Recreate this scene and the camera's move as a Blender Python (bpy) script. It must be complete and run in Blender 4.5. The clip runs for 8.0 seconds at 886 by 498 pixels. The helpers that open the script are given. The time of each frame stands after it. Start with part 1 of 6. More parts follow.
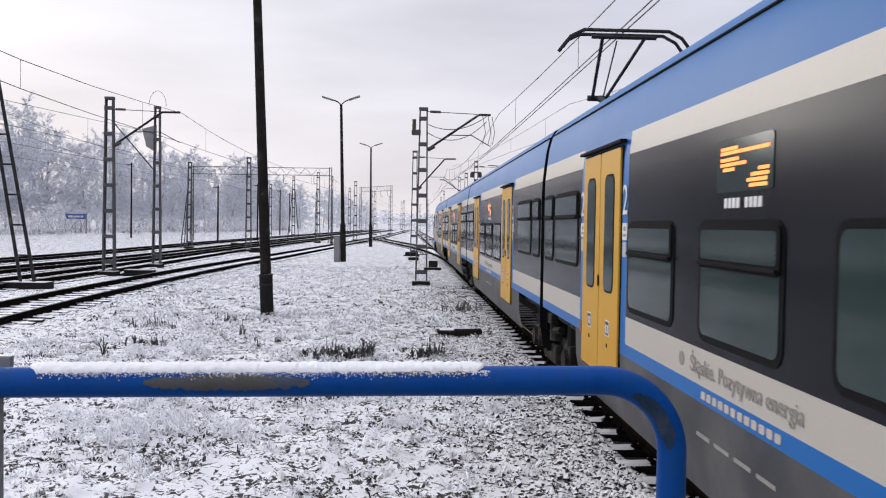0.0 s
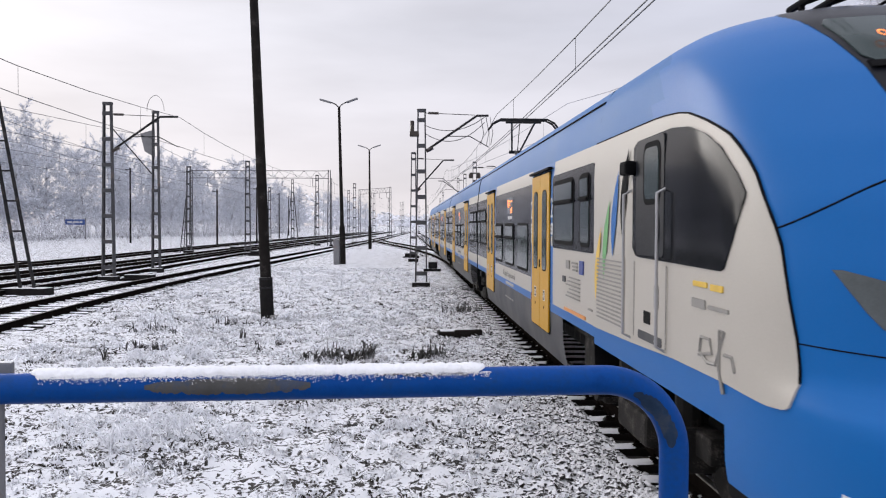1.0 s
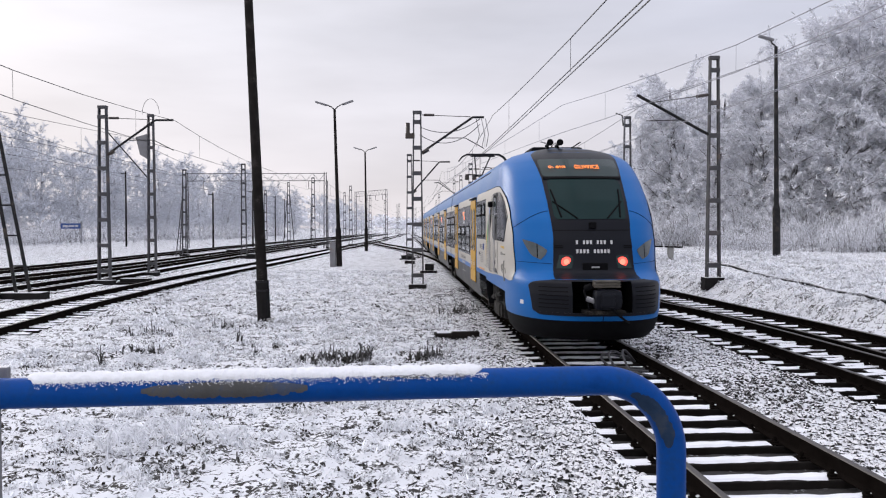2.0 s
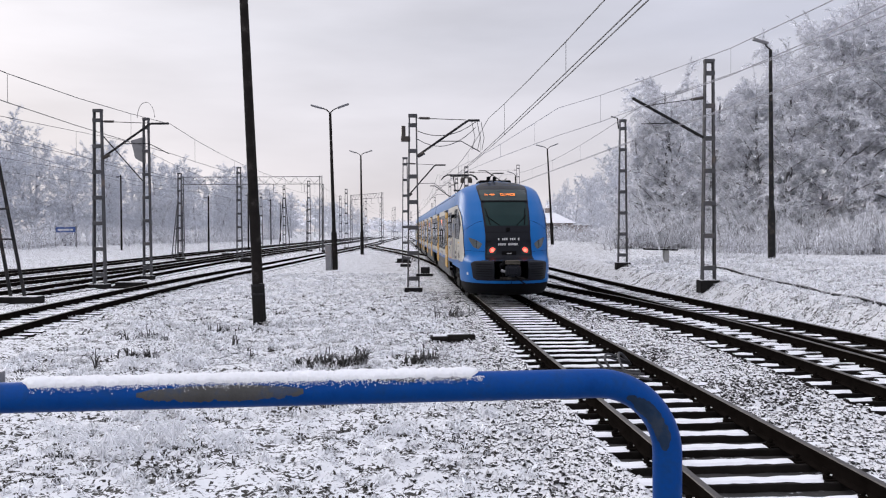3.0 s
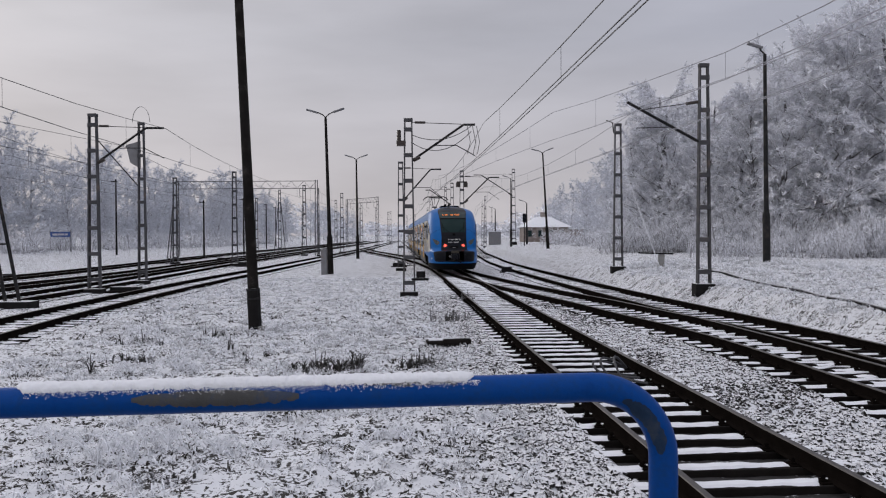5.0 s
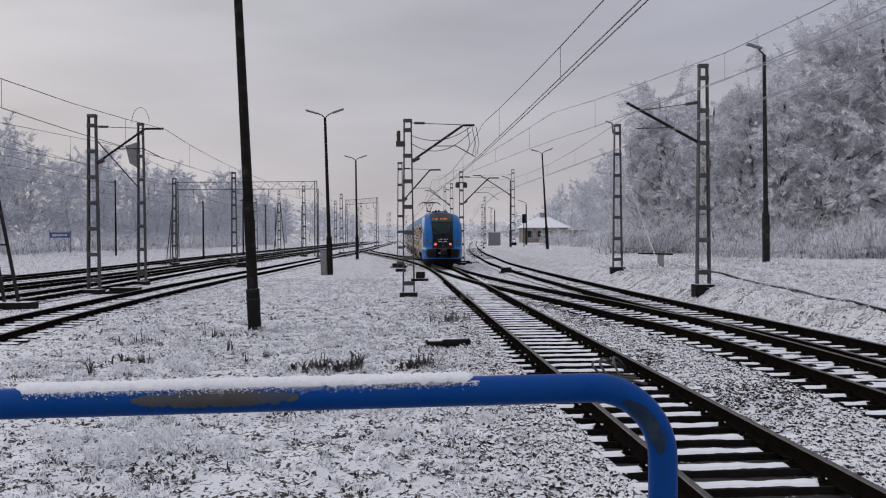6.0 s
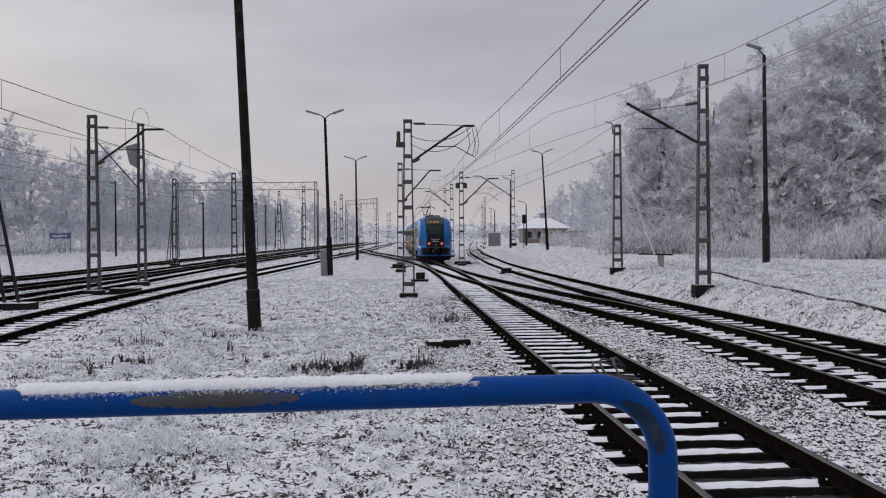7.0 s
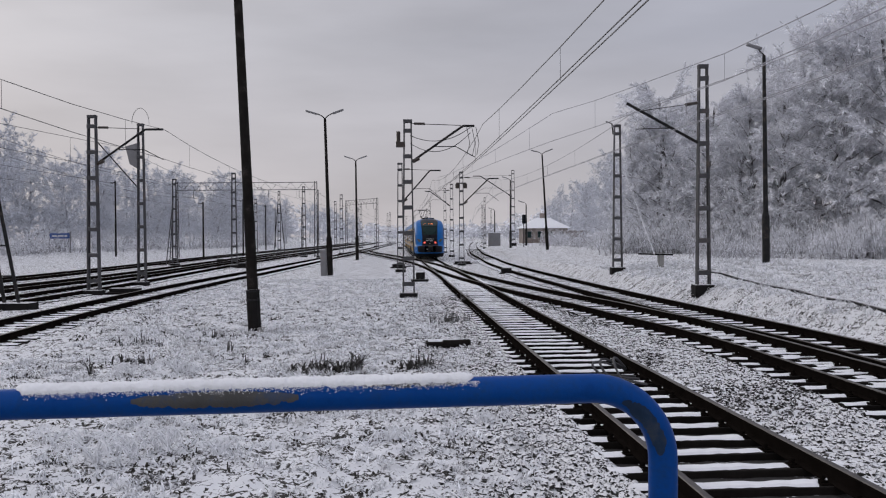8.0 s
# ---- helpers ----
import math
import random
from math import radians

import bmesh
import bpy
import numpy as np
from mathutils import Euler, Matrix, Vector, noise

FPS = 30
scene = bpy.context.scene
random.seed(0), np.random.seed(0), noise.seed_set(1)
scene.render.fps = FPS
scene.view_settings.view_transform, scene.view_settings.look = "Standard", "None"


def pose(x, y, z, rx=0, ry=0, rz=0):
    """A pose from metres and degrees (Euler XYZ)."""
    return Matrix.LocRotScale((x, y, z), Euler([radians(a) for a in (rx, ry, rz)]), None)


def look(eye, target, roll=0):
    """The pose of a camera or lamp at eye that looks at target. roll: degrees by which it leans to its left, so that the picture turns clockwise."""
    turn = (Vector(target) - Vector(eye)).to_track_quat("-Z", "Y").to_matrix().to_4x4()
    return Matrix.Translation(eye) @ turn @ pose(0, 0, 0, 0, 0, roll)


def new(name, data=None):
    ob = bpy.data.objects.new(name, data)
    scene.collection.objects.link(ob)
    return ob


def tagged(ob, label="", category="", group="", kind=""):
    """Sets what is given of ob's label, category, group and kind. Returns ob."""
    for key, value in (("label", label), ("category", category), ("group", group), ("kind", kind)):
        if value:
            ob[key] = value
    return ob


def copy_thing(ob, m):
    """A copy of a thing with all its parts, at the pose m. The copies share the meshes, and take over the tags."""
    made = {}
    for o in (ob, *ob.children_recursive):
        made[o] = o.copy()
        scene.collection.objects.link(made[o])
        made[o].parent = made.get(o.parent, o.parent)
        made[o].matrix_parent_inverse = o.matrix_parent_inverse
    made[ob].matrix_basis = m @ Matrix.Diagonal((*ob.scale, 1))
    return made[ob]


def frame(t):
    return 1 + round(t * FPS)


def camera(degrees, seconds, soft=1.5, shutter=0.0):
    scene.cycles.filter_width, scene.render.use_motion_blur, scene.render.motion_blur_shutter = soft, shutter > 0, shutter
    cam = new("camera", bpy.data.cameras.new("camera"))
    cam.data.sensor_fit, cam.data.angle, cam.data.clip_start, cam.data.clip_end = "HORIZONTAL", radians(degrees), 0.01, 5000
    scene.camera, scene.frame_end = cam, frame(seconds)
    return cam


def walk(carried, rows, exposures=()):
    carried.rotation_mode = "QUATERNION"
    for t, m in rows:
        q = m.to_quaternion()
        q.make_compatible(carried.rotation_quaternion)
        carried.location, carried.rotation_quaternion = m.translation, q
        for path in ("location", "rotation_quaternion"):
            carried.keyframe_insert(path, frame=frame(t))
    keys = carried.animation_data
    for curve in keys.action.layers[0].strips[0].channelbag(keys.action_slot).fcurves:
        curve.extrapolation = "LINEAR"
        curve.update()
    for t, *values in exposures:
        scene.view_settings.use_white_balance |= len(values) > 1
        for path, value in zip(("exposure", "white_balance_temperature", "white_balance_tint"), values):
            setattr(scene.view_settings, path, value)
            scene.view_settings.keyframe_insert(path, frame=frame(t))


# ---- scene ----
EYE = 2.3
cam = camera(55.19, 8.0, soft=1.15, shutter=0.07)
# seconds, turn to the left, tilt, lean (degrees)
AIM = ((0.0, 0.888, -1.643, 0.907), (0.5, 0.926, -1.617, 0.578), (1.0, 0.86, -1.564, 0.211), (1.5, 0.764, -1.517, -0.029),
       (3.0, 0.332, -1.237, -0.223), (3.5, 0.216, -1.124, -0.25), (4.0, 0.119, -1.046, -0.311), (4.5, 0.065, -0.989, -0.313),
       (6.0, 0.001, -0.917, -0.323), (6.5, 0.002, -0.889, -0.349), (7.0, 0.003, -0.878, -0.346), (8.0, 0.0, -0.878, -0.35))
walk(cam, [(t, pose(0, 0, EYE, 90 + tilt, 0, turn) @ pose(0, 0, 0, 0, 0, lean)) for t, turn, tilt, lean in AIM],
     exposures=((0.0, 0.42), (1.0, 0.42), (1.5, 0.41), (3.0, 0.33), (3.5, 0.06), (4.5, -0.2), (6.0, -0.28), (8.0, -0.28)))

# ---------------------------------------------------------------- light
world = bpy.data.worlds.new("winter_sky")
scene.world = world
world.use_nodes = True
SUN_HEIGHT, SUN_TURN = radians(14), radians(-35)


def build_sky():
    nt = world.node_tree
    nt.nodes.clear()
    out = nt.nodes.new("ShaderNodeOutputWorld")
    sky = nt.nodes.new("ShaderNodeTexSky")
    sky.sky_type, sky.sun_disc = "NISHITA", False
    sky.sun_elevation, sky.sun_rotation = SUN_HEIGHT, SUN_TURN
    sky.dust_density, sky.air_density = 1.0, 1.0
    clear = nt.nodes.new("ShaderNodeBackground")
    clear.inputs["Strength"].default_value = 0.05
    nt.links.new(sky.outputs[0], clear.inputs["Color"])
    # the closed deck of winter cloud: pale and warm low on one side, blue-grey on the other, with soft bands
    co = nt.nodes.new("ShaderNodeTexCoord")
    sep = nt.nodes.new("ShaderNodeSeparateXYZ")
    nt.links.new(co.outputs["Generated"], sep.inputs[0])
    side = nt.nodes.new("ShaderNodeMapRange")
    side.inputs["From Min"].default_value, side.inputs["From Max"].default_value = -0.45, 0.42
    nt.links.new(sep.outputs["X"], side.inputs["Value"])
    across = nt.nodes.new("ShaderNodeMix")
    across.data_type = "RGBA"
    across.inputs["A"].default_value = (0.775, 0.76, 0.81, 1)
    across.inputs["B"].default_value = (0.50, 0.515, 0.61, 1)
    nt.links.new(side.outputs[0], across.inputs["Factor"])
    low = nt.nodes.new("ShaderNodeMapRange")
    low.inputs["From Min"].default_value, low.inputs["From Max"].default_value = 0.0, 0.22
    low.inputs["To Min"].default_value, low.inputs["To Max"].default_value = 1.0, 0.0
    nt.links.new(sep.outputs["Z"], low.inputs["Value"])
    haze = nt.nodes.new("ShaderNodeMix")
    haze.data_type = "RGBA"
    haze.inputs["B"].default_value = (0.715, 0.675, 0.71, 1)
    nt.links.new(low.outputs[0], haze.inputs["Factor"])
    nt.links.new(across.outputs["Result"], haze.inputs["A"])
    stretch = nt.nodes.new("ShaderNodeMapping")
    stretch.inputs["Scale"].default_value = (1.0, 1.0, 4.5)
    nt.links.new(co.outputs["Generated"], stretch.inputs[0])
    cloud = nt.nodes.new("ShaderNodeTexNoise")
    cloud.inputs["Scale"].default_value, cloud.inputs["Detail"].default_value = 2.6, 5.0
    nt.links.new(stretch.outputs[0], cloud.inputs["Vector"])
    ramp = nt.nodes.new("ShaderNodeMapRange")
    ramp.inputs["From Min"].default_value, ramp.inputs["From Max"].default_value = 0.3, 0.7
    ramp.inputs["To Min"].default_value, ramp.inputs["To Max"].default_value = 0.87, 1.12
    nt.links.new(cloud.outputs[0], ramp.inputs["Value"])
    lit = nt.nodes.new("ShaderNodeVectorMath")
    lit.operation = "SCALE"
    nt.links.new(haze.outputs["Result"], lit.inputs[0])
    nt.links.new(ramp.outputs[0], lit.inputs["Scale"])
    # an overcast sky is brightest overhead
    high = nt.nodes.new("ShaderNodeMapRange")
    high.inputs["From Min"].default_value, high.inputs["From Max"].default_value = 0.25, 1.0
    high.inputs["To Min"].default_value, high.inputs["To Max"].default_value = 0.92, 1.75
    nt.links.new(sep.outputs["Z"], high.inputs["Value"])
    deck = nt.nodes.new("ShaderNodeBackground")
    nt.links.new(high.outputs[0], deck.inputs["Strength"])
    nt.links.new(lit.outputs[0], deck.inputs["Color"])
    both = nt.nodes.new("ShaderNodeMixShader")
    both.inputs[0].default_value = 0.96
    nt.links.new(clear.outputs[0], both.inputs[1])
    nt.links.new(deck.outputs[0], both.inputs[2])
    nt.links.new(both.outputs[0], out.inputs["Surface"])


build_sky()
sun_data = bpy.data.lights.new("sun", "SUN")
sun_data.energy, sun_data.angle, sun_data.color = 0.7, radians(25), (1.0, 0.95, 0.9)
sun = new("sun", sun_data)
sun.matrix_basis = look((0, 0, 60), (math.sin(-SUN_TURN) * 60, -math.cos(SUN_TURN) * 60, 60 - 60 * math.tan(SUN_HEIGHT)))

# ---------------------------------------------------------------- materials


def material(name, color, rough=0.6, metal=0.0, vary=0.25, scale=6.0, bump=0.15, second=None, share=0.5, fine=90.0, soft=0.12, coat=0.0, per="", spec=0.5, cover=None, fine_share=0.35, warp=0.0):
    """A surface with two scales of variation. second: a colour of stains, share: how much of it. cover: snow or rime that lies on what faces up."""
    m = bpy.data.materials.new(name)
    m.use_nodes = True
    nt = m.node_tree
    bsdf = nt.nodes["Principled BSDF"]
    bsdf.inputs["Metallic"].default_value = metal
    bsdf.inputs["Coat Weight"].default_value = coat
    bsdf.inputs["Specular IOR Level"].default_value = spec
    co = nt.nodes.new("ShaderNodeTexCoord")
    big = nt.nodes.new("ShaderNodeTexNoise")
    big.inputs["Scale"].default_value, big.inputs["Detail"].default_value = scale, 6.0
    tiny = nt.nodes.new("ShaderNodeTexNoise")
    tiny.inputs["Scale"].default_value, tiny.inputs["Detail"].default_value = fine, 3.0
    tiny.inputs["Distortion"].default_value = warp
    for n in (big, tiny):
        nt.links.new(co.outputs["Object"], n.inputs["Vector"])
    tone = nt.nodes.new("ShaderNodeMapRange")
    tone.inputs["From Min"].default_value, tone.inputs["From Max"].default_value = 0.25, 0.75
    tone.inputs["To Min"].default_value, tone.inputs["To Max"].default_value = 1 - vary, 1 + vary
    nt.links.new(big.outputs[0], tone.inputs["Value"])
    grain = nt.nodes.new("ShaderNodeMapRange")
    grain.inputs["To Min"].default_value, grain.inputs["To Max"].default_value = 1 - vary * 0.6, 1 + vary * 0.6
    nt.links.new(tiny.outputs[0], grain.inputs["Value"])
    times = nt.nodes.new("ShaderNodeMath")
    times.operation = "MULTIPLY"
    nt.links.new(tone.outputs[0], times.inputs[0])
    nt.links.new(grain.outputs[0], times.inputs[1])
    base = nt.nodes.new("ShaderNodeRGB")
    base.outputs[0].default_value = (*color, 1)
    shade = base.outputs[0]
    if second:
        mask = nt.nodes.new("ShaderNodeMapRange")
        edge = 0.5 + (0.5 - share) * 0.55
        mask.inputs["From Min"].default_value, mask.inputs["From Max"].default_value = edge - soft / 2, edge + soft / 2
        mix = nt.nodes.new("ShaderNodeMix")
        mix.data_type = "RGBA"
        mix.inputs["B"].default_value = (*second, 1)
        add = nt.nodes.new("ShaderNodeMath")
        add.operation = "MULTIPLY_ADD"
        add.inputs[1].default_value = fine_share
        nt.links.new(tiny.outputs[0], add.inputs[0])
        part_big = nt.nodes.new("ShaderNodeMath")
        part_big.operation = "MULTIPLY"
        part_big.inputs[1].default_value = 1 - fine_share
        nt.links.new(big.outputs[0], part_big.inputs[0])
        nt.links.new(part_big.outputs[0], add.inputs[2])
        nt.links.new(add.outputs[0], mask.inputs["Value"])
        nt.links.new(mask.outputs[0], mix.inputs["Factor"])
        nt.links.new(shade, mix.inputs["A"])
        shade = mix.outputs["Result"]
    scaled = nt.nodes.new("ShaderNodeVectorMath")
    scaled.operation = "SCALE"
    nt.links.new(shade, scaled.inputs[0])
    factor = times.outputs[0]
    if per:
        source = nt.nodes.new("ShaderNodeObjectInfo" if per == "object" else "ShaderNodeNewGeometry")
        rnd = nt.nodes.new("ShaderNodeMapRange")
        rnd.inputs["To Min"].default_value, rnd.inputs["To Max"].default_value = 0.65, 1.3
        nt.links.new(source.outputs["Random" if per == "object" else "Random Per Island"], rnd.inputs["Value"])
        more = nt.nodes.new("ShaderNodeMath")
        more.operation = "MULTIPLY"
        nt.links.new(factor, more.inputs[0])
        nt.links.new(rnd.outputs[0], more.inputs[1])
        factor = more.outputs[0]
    nt.links.new(factor, scaled.inputs["Scale"])
    final = scaled.outputs[0]
    if cover:
        geo = nt.nodes.new("ShaderNodeNewGeometry")
        up = nt.nodes.new("ShaderNodeSeparateXYZ")
        nt.links.new(geo.outputs["Normal"], up.inputs[0])
        facing = nt.nodes.new("ShaderNodeMath")
        facing.operation = "MULTIPLY_ADD"
        facing.inputs[1].default_value = 0.5
        nt.links.new(tiny.outputs[0], facing.inputs[0])
        nt.links.new(up.outputs["Z"], facing.inputs[2])
        lies = nt.nodes.new("ShaderNodeMapRange")
        lies.inputs["From Min"].default_value, lies.inputs["From Max"].default_value = cover[0], cover[0] + 0.25
        nt.links.new(facing.outputs[0], lies.inputs["Value"])
        white = nt.nodes.new("ShaderNodeMix")
        white.data_type = "RGBA"
        white.inputs["B"].default_value = (cover[1], cover[1], cover[1] * 1.02, 1)
        nt.links.new(lies.outputs[0], white.inputs["Factor"])
        nt.links.new(final, white.inputs["A"])
        final = white.outputs["Result"]
    nt.links.new(final, bsdf.inputs["Base Color"])
    gloss = nt.nodes.new("ShaderNodeMapRange")
    gloss.inputs["To Min"].default_value, gloss.inputs["To Max"].default_value = max(0.02, rough - 0.1), min(1, rough + 0.1)
    nt.links.new(tiny.outputs[0], gloss.inputs["Value"])
    nt.links.new(gloss.outputs[0], bsdf.inputs["Roughness"])
    if bump:
        b = nt.nodes.new("ShaderNodeBump")
        b.inputs["Strength"].default_value, b.inputs["Distance"].default_value = bump, 0.01
        nt.links.new(tiny.outputs[0], b.inputs["Height"])
        nt.links.new(b.outputs[0], bsdf.inputs["Normal"])
    return m


def glowing(name, color, strength):
    m = bpy.data.materials.new(name)
    m.use_nodes = True
    bsdf = m.node_tree.nodes["Principled BSDF"]
    bsdf.inputs["Base Color"].default_value = (*color, 1)
    bsdf.inputs["Emission Color"].default_value = (*color, 1)
    bsdf.inputs["Emission Strength"].default_value = strength
    return m


SNOW = material("snow", (0.82, 0.83, 0.86), 0.75, vary=0.06, scale=3, bump=0.5, fine=60)
GROUND = material("snowy_ground", (0.74, 0.75, 0.78), 0.85, vary=0.12, scale=3.0, bump=1.0, second=(0.026, 0.023, 0.020), share=0.43, fine=18.0, soft=0.05, fine_share=0.62, warp=0.9)
STEEL_DARK = material("weathered_steel", (0.022, 0.022, 0.023), 0.65, 0.1, vary=0.3, scale=4, second=(0.075, 0.06, 0.05), share=0.3, spec=0.15)
STEEL_GREY = material("grey_painted_steel", (0.20, 0.20, 0.21), 0.55, 0.2, vary=0.2, scale=3, second=(0.15, 0.10, 0.07), share=0.25, cover=(0.9, 0.6))
MAST = material("rimed_mast_steel", (0.075, 0.075, 0.08), 0.75, 0.0, spec=0.2, vary=0.25, scale=2, second=(0.13, 0.10, 0.085), share=0.3, cover=(0.85, 0.6))
RAIL = material("rail_steel", (0.010, 0.008, 0.007), 0.75, 0.0, vary=0.3, scale=5, spec=0.0)
RAIL_TOP = material("rail_head", (0.06, 0.054, 0.05), 0.5, 0.3, vary=0.2, scale=5, bump=0.05)
SLEEPER = material("tarred_sleeper_wood", (0.014, 0.012, 0.011), 0.9, spec=0.1, vary=0.35, scale=5, fine=60, bump=0.5, per="object")
POLE_WOOD = material("dark_pole_timber", (0.016, 0.014, 0.013), 0.9, spec=0.1, second=(0.04, 0.036, 0.033), share=0.3, vary=0.35, scale=4, fine=50, bump=0.5)
CONCRETE = material("grey_concrete", (0.30, 0.30, 0.29), 0.85, vary=0.2, scale=4, bump=0.4, second=(0.18, 0.17, 0.16), share=0.4)
DARK_BLOCK = material("tarred_concrete_foot", (0.016, 0.015, 0.015), 0.9, spec=0.1, vary=0.3, scale=5, cover=(1.05, 0.75))
BLUE_PIPE = material("worn_blue_paint", (0.001, 0.058, 0.275), 0.42, vary=0.2, scale=16, second=(0.008, 0.038, 0.12), share=0.28, bump=0.1, spec=0.1, soft=0.3)
BARE_PIPE = material("bare_worn_metal", (0.066, 0.066, 0.066), 0.65, 0.1, vary=0.3, scale=14, second=(0.036, 0.05, 0.085), share=0.42)
WIRE = material("overhead_wire", (0.05, 0.05, 0.055), 0.6, 0.3, vary=0.1, scale=2, bump=0)
INSULATOR = material("brown_porcelain", (0.035, 0.025, 0.02), 0.3, vary=0.1, scale=4, bump=0)
BALLAST = material("snow_dusted_ballast", (0.030, 0.028, 0.027), 0.85, vary=0.3, scale=9, per="island", cover=(0.52, 0.82), bump=0.4)
BARE_STONE = material("bare_dark_ballast", (0.026, 0.024, 0.023), 0.9, vary=0.3, scale=9, per="island", cover=(0.88, 0.8), bump=0.4, spec=0.2)
GRASS = material("frosted_dry_grass", (0.36, 0.34, 0.31), 0.8, vary=0.2, scale=1.4, second=(0.74, 0.75, 0.78), share=0.74, per="island", bump=0, soft=0.2)
LITTER = material("dark_dead_grass", (0.035, 0.031, 0.026), 0.9, vary=0.35, scale=5, second=(0.09, 0.08, 0.065), share=0.3, per="island", bump=0, spec=0.1)
WEED = material("dark_dead_weed", (0.045, 0.042, 0.038), 0.85, vary=0.3, scale=5, second=(0.45, 0.45, 0.47), share=0.35, per="island", bump=0)
# twigs of the far trees, greyer and bluer than TWIG
FAR_RIME = material("far_rimed_twigs", (0.70, 0.72, 0.775), 0.85, vary=0.12, scale=0.3, second=(0.50, 0.515, 0.56), share=0.42, per="island", bump=0, soft=0.3)
BARK = material("rimed_bark", (0.10, 0.095, 0.095), 0.9, vary=0.3, scale=2, second=(0.62, 0.62, 0.66), share=0.45, bump=0.3)
# bark of the far trees, paled to stand in for mist
HAZED_BARK = material("hazed_rimed_bark", (0.26, 0.26, 0.28), 0.9, vary=0.2, scale=2, second=(0.60, 0.61, 0.65), share=0.55, bump=0.2)
TWIG = material("hoarfrost_twigs", (0.86, 0.87, 0.91), 0.85, vary=0.12, scale=0.5, second=(0.66, 0.66, 0.70), share=0.33, per="island", bump=0, soft=0.3)
SKY_BLUE = material("train_blue_paint", (0.003, 0.122, 0.40), 0.35, vary=0.06, scale=0.9, bump=0.02, second=(0.014, 0.115, 0.36), share=0.3, soft=0.4, spec=0.15)
ROOF_BLUE = material("train_roof_blue", (0.016, 0.135, 0.39), 0.45, vary=0.12, scale=0.7, spec=0.15, second=(0.045, 0.135, 0.31), share=0.38, bump=0.05, soft=0.3)
CREAM = material("train_cream_paint", (0.47, 0.44, 0.385), 0.45, vary=0.08, scale=1.0, second=(0.37, 0.345, 0.30), share=0.4, bump=0.02, soft=0.4)
ANTHRACITE = material("train_anthracite_panel", (0.014, 0.015, 0.019), 0.17, vary=0.12, scale=0.8, bump=0.02, spec=0.05)
SKIRT = material("train_grey_skirt", (0.045, 0.048, 0.055), 0.5, vary=0.25, scale=1.5, second=(0.10, 0.097, 0.09), share=0.38, bump=0.05, spec=0.2, soft=0.3)
YELLOW = material("train_yellow_door", (0.56, 0.30, 0.006), 0.45, vary=0.08, scale=1.5, second=(0.45, 0.235, 0.008), share=0.35, spec=0.25, bump=0.02, soft=0.3)
GLASS = material("dark_train_glass", (0.020, 0.036, 0.035), 0.08, vary=0.15, scale=0.8, bump=0.0, spec=0.2)
CAB_GLASS = material("black_cab_glass", (0.007, 0.008, 0.010), 0.12, vary=0.2, scale=0.9, bump=0.0, spec=0.06)
DOOR_GLASS = material("dark_teal_door_glass", (0.014, 0.032, 0.032), 0.1, vary=0.2, scale=0.9, bump=0.0, spec=0.07)
MASK = material("train_black_mask", (0.008, 0.009, 0.013), 0.4, vary=0.12, scale=1.5, bump=0.02, spec=0.12)
RUBBER = material("black_rubber", (0.005, 0.005, 0.006), 0.8, vary=0.2, scale=6, spec=0.08)
BOGIE = material("dirty_bogie_iron", (0.014, 0.013, 0.012), 0.8, 0.0, spec=0.12, vary=0.35, scale=5, second=(0.06, 0.053, 0.048), share=0.35)
LAMP_RED = glowing("red_tail_light", (1.0, 0.07, 0.05), 1.6)
LAMP_CORE = glowing("tail_light_core", (1.0, 0.17, 0.11), 1.6)
AMBER = glowing("amber_led", (1.0, 0.24, 0.03), 1.15)
ORANGE_PRINT = material("orange_print", (0.62, 0.24, 0.05), 0.5, vary=0.1, scale=8, bump=0)
RED_PRINT = material("dull_red_lens", (0.22, 0.015, 0.012), 0.3, vary=0.1, scale=8, bump=0)
DULL_PIPE = material("dull_worn_blue", (0.020, 0.042, 0.085), 0.6, vary=0.3, scale=18, second=(0.05, 0.052, 0.055), share=0.3, spec=0.1, soft=0.3)
WHITE_PRINT = material("white_print", (0.62, 0.62, 0.62), 0.6, vary=0.05, scale=8, bump=0)
GREY_PRINT = material("grey_print", (0.24, 0.23, 0.21), 0.6, vary=0.1, scale=8, bump=0)
GREEN_PRINT = material("green_print", (0.10, 0.33, 0.10), 0.5, vary=0.1, scale=8, bump=0)
YELLOW_PRINT = material("yellow_print", (0.65, 0.42, 0.04), 0.5, vary=0.1, scale=8, bump=0)
SIGN_BLUE = material("blue_sign_enamel", (0.05, 0.10, 0.30), 0.4, vary=0.1, scale=3, bump=0.02)
BRICK_WALL = material("house_wall", (0.23, 0.19, 0.17), 0.85, vary=0.25, scale=1.2, second=(0.30, 0.27, 0.25), share=0.4)
RIME_WIRE = material("rimed_wire", (0.34, 0.34, 0.37), 0.8, vary=0.2, scale=2, bump=0)
LAMP_GLASS = material("clear_lamp_cover", (0.085, 0.10, 0.105), 0.15, vary=0.3, scale=4, bump=0.0, spec=0.35)
FLAG_BLUE = material("flag_blue_print", (0.02, 0.045, 0.22), 0.5, vary=0.1, scale=8, bump=0)
BRASS = material("dull_brassy_metal", (0.075, 0.066, 0.05), 0.55, 0.2, vary=0.3, scale=9, second=(0.08, 0.07, 0.06), share=0.4)
CHROME = material("brushed_steel", (0.42, 0.42, 0.43), 0.35, 0.8, vary=0.1, scale=5)

# ---------------------------------------------------------------- builders


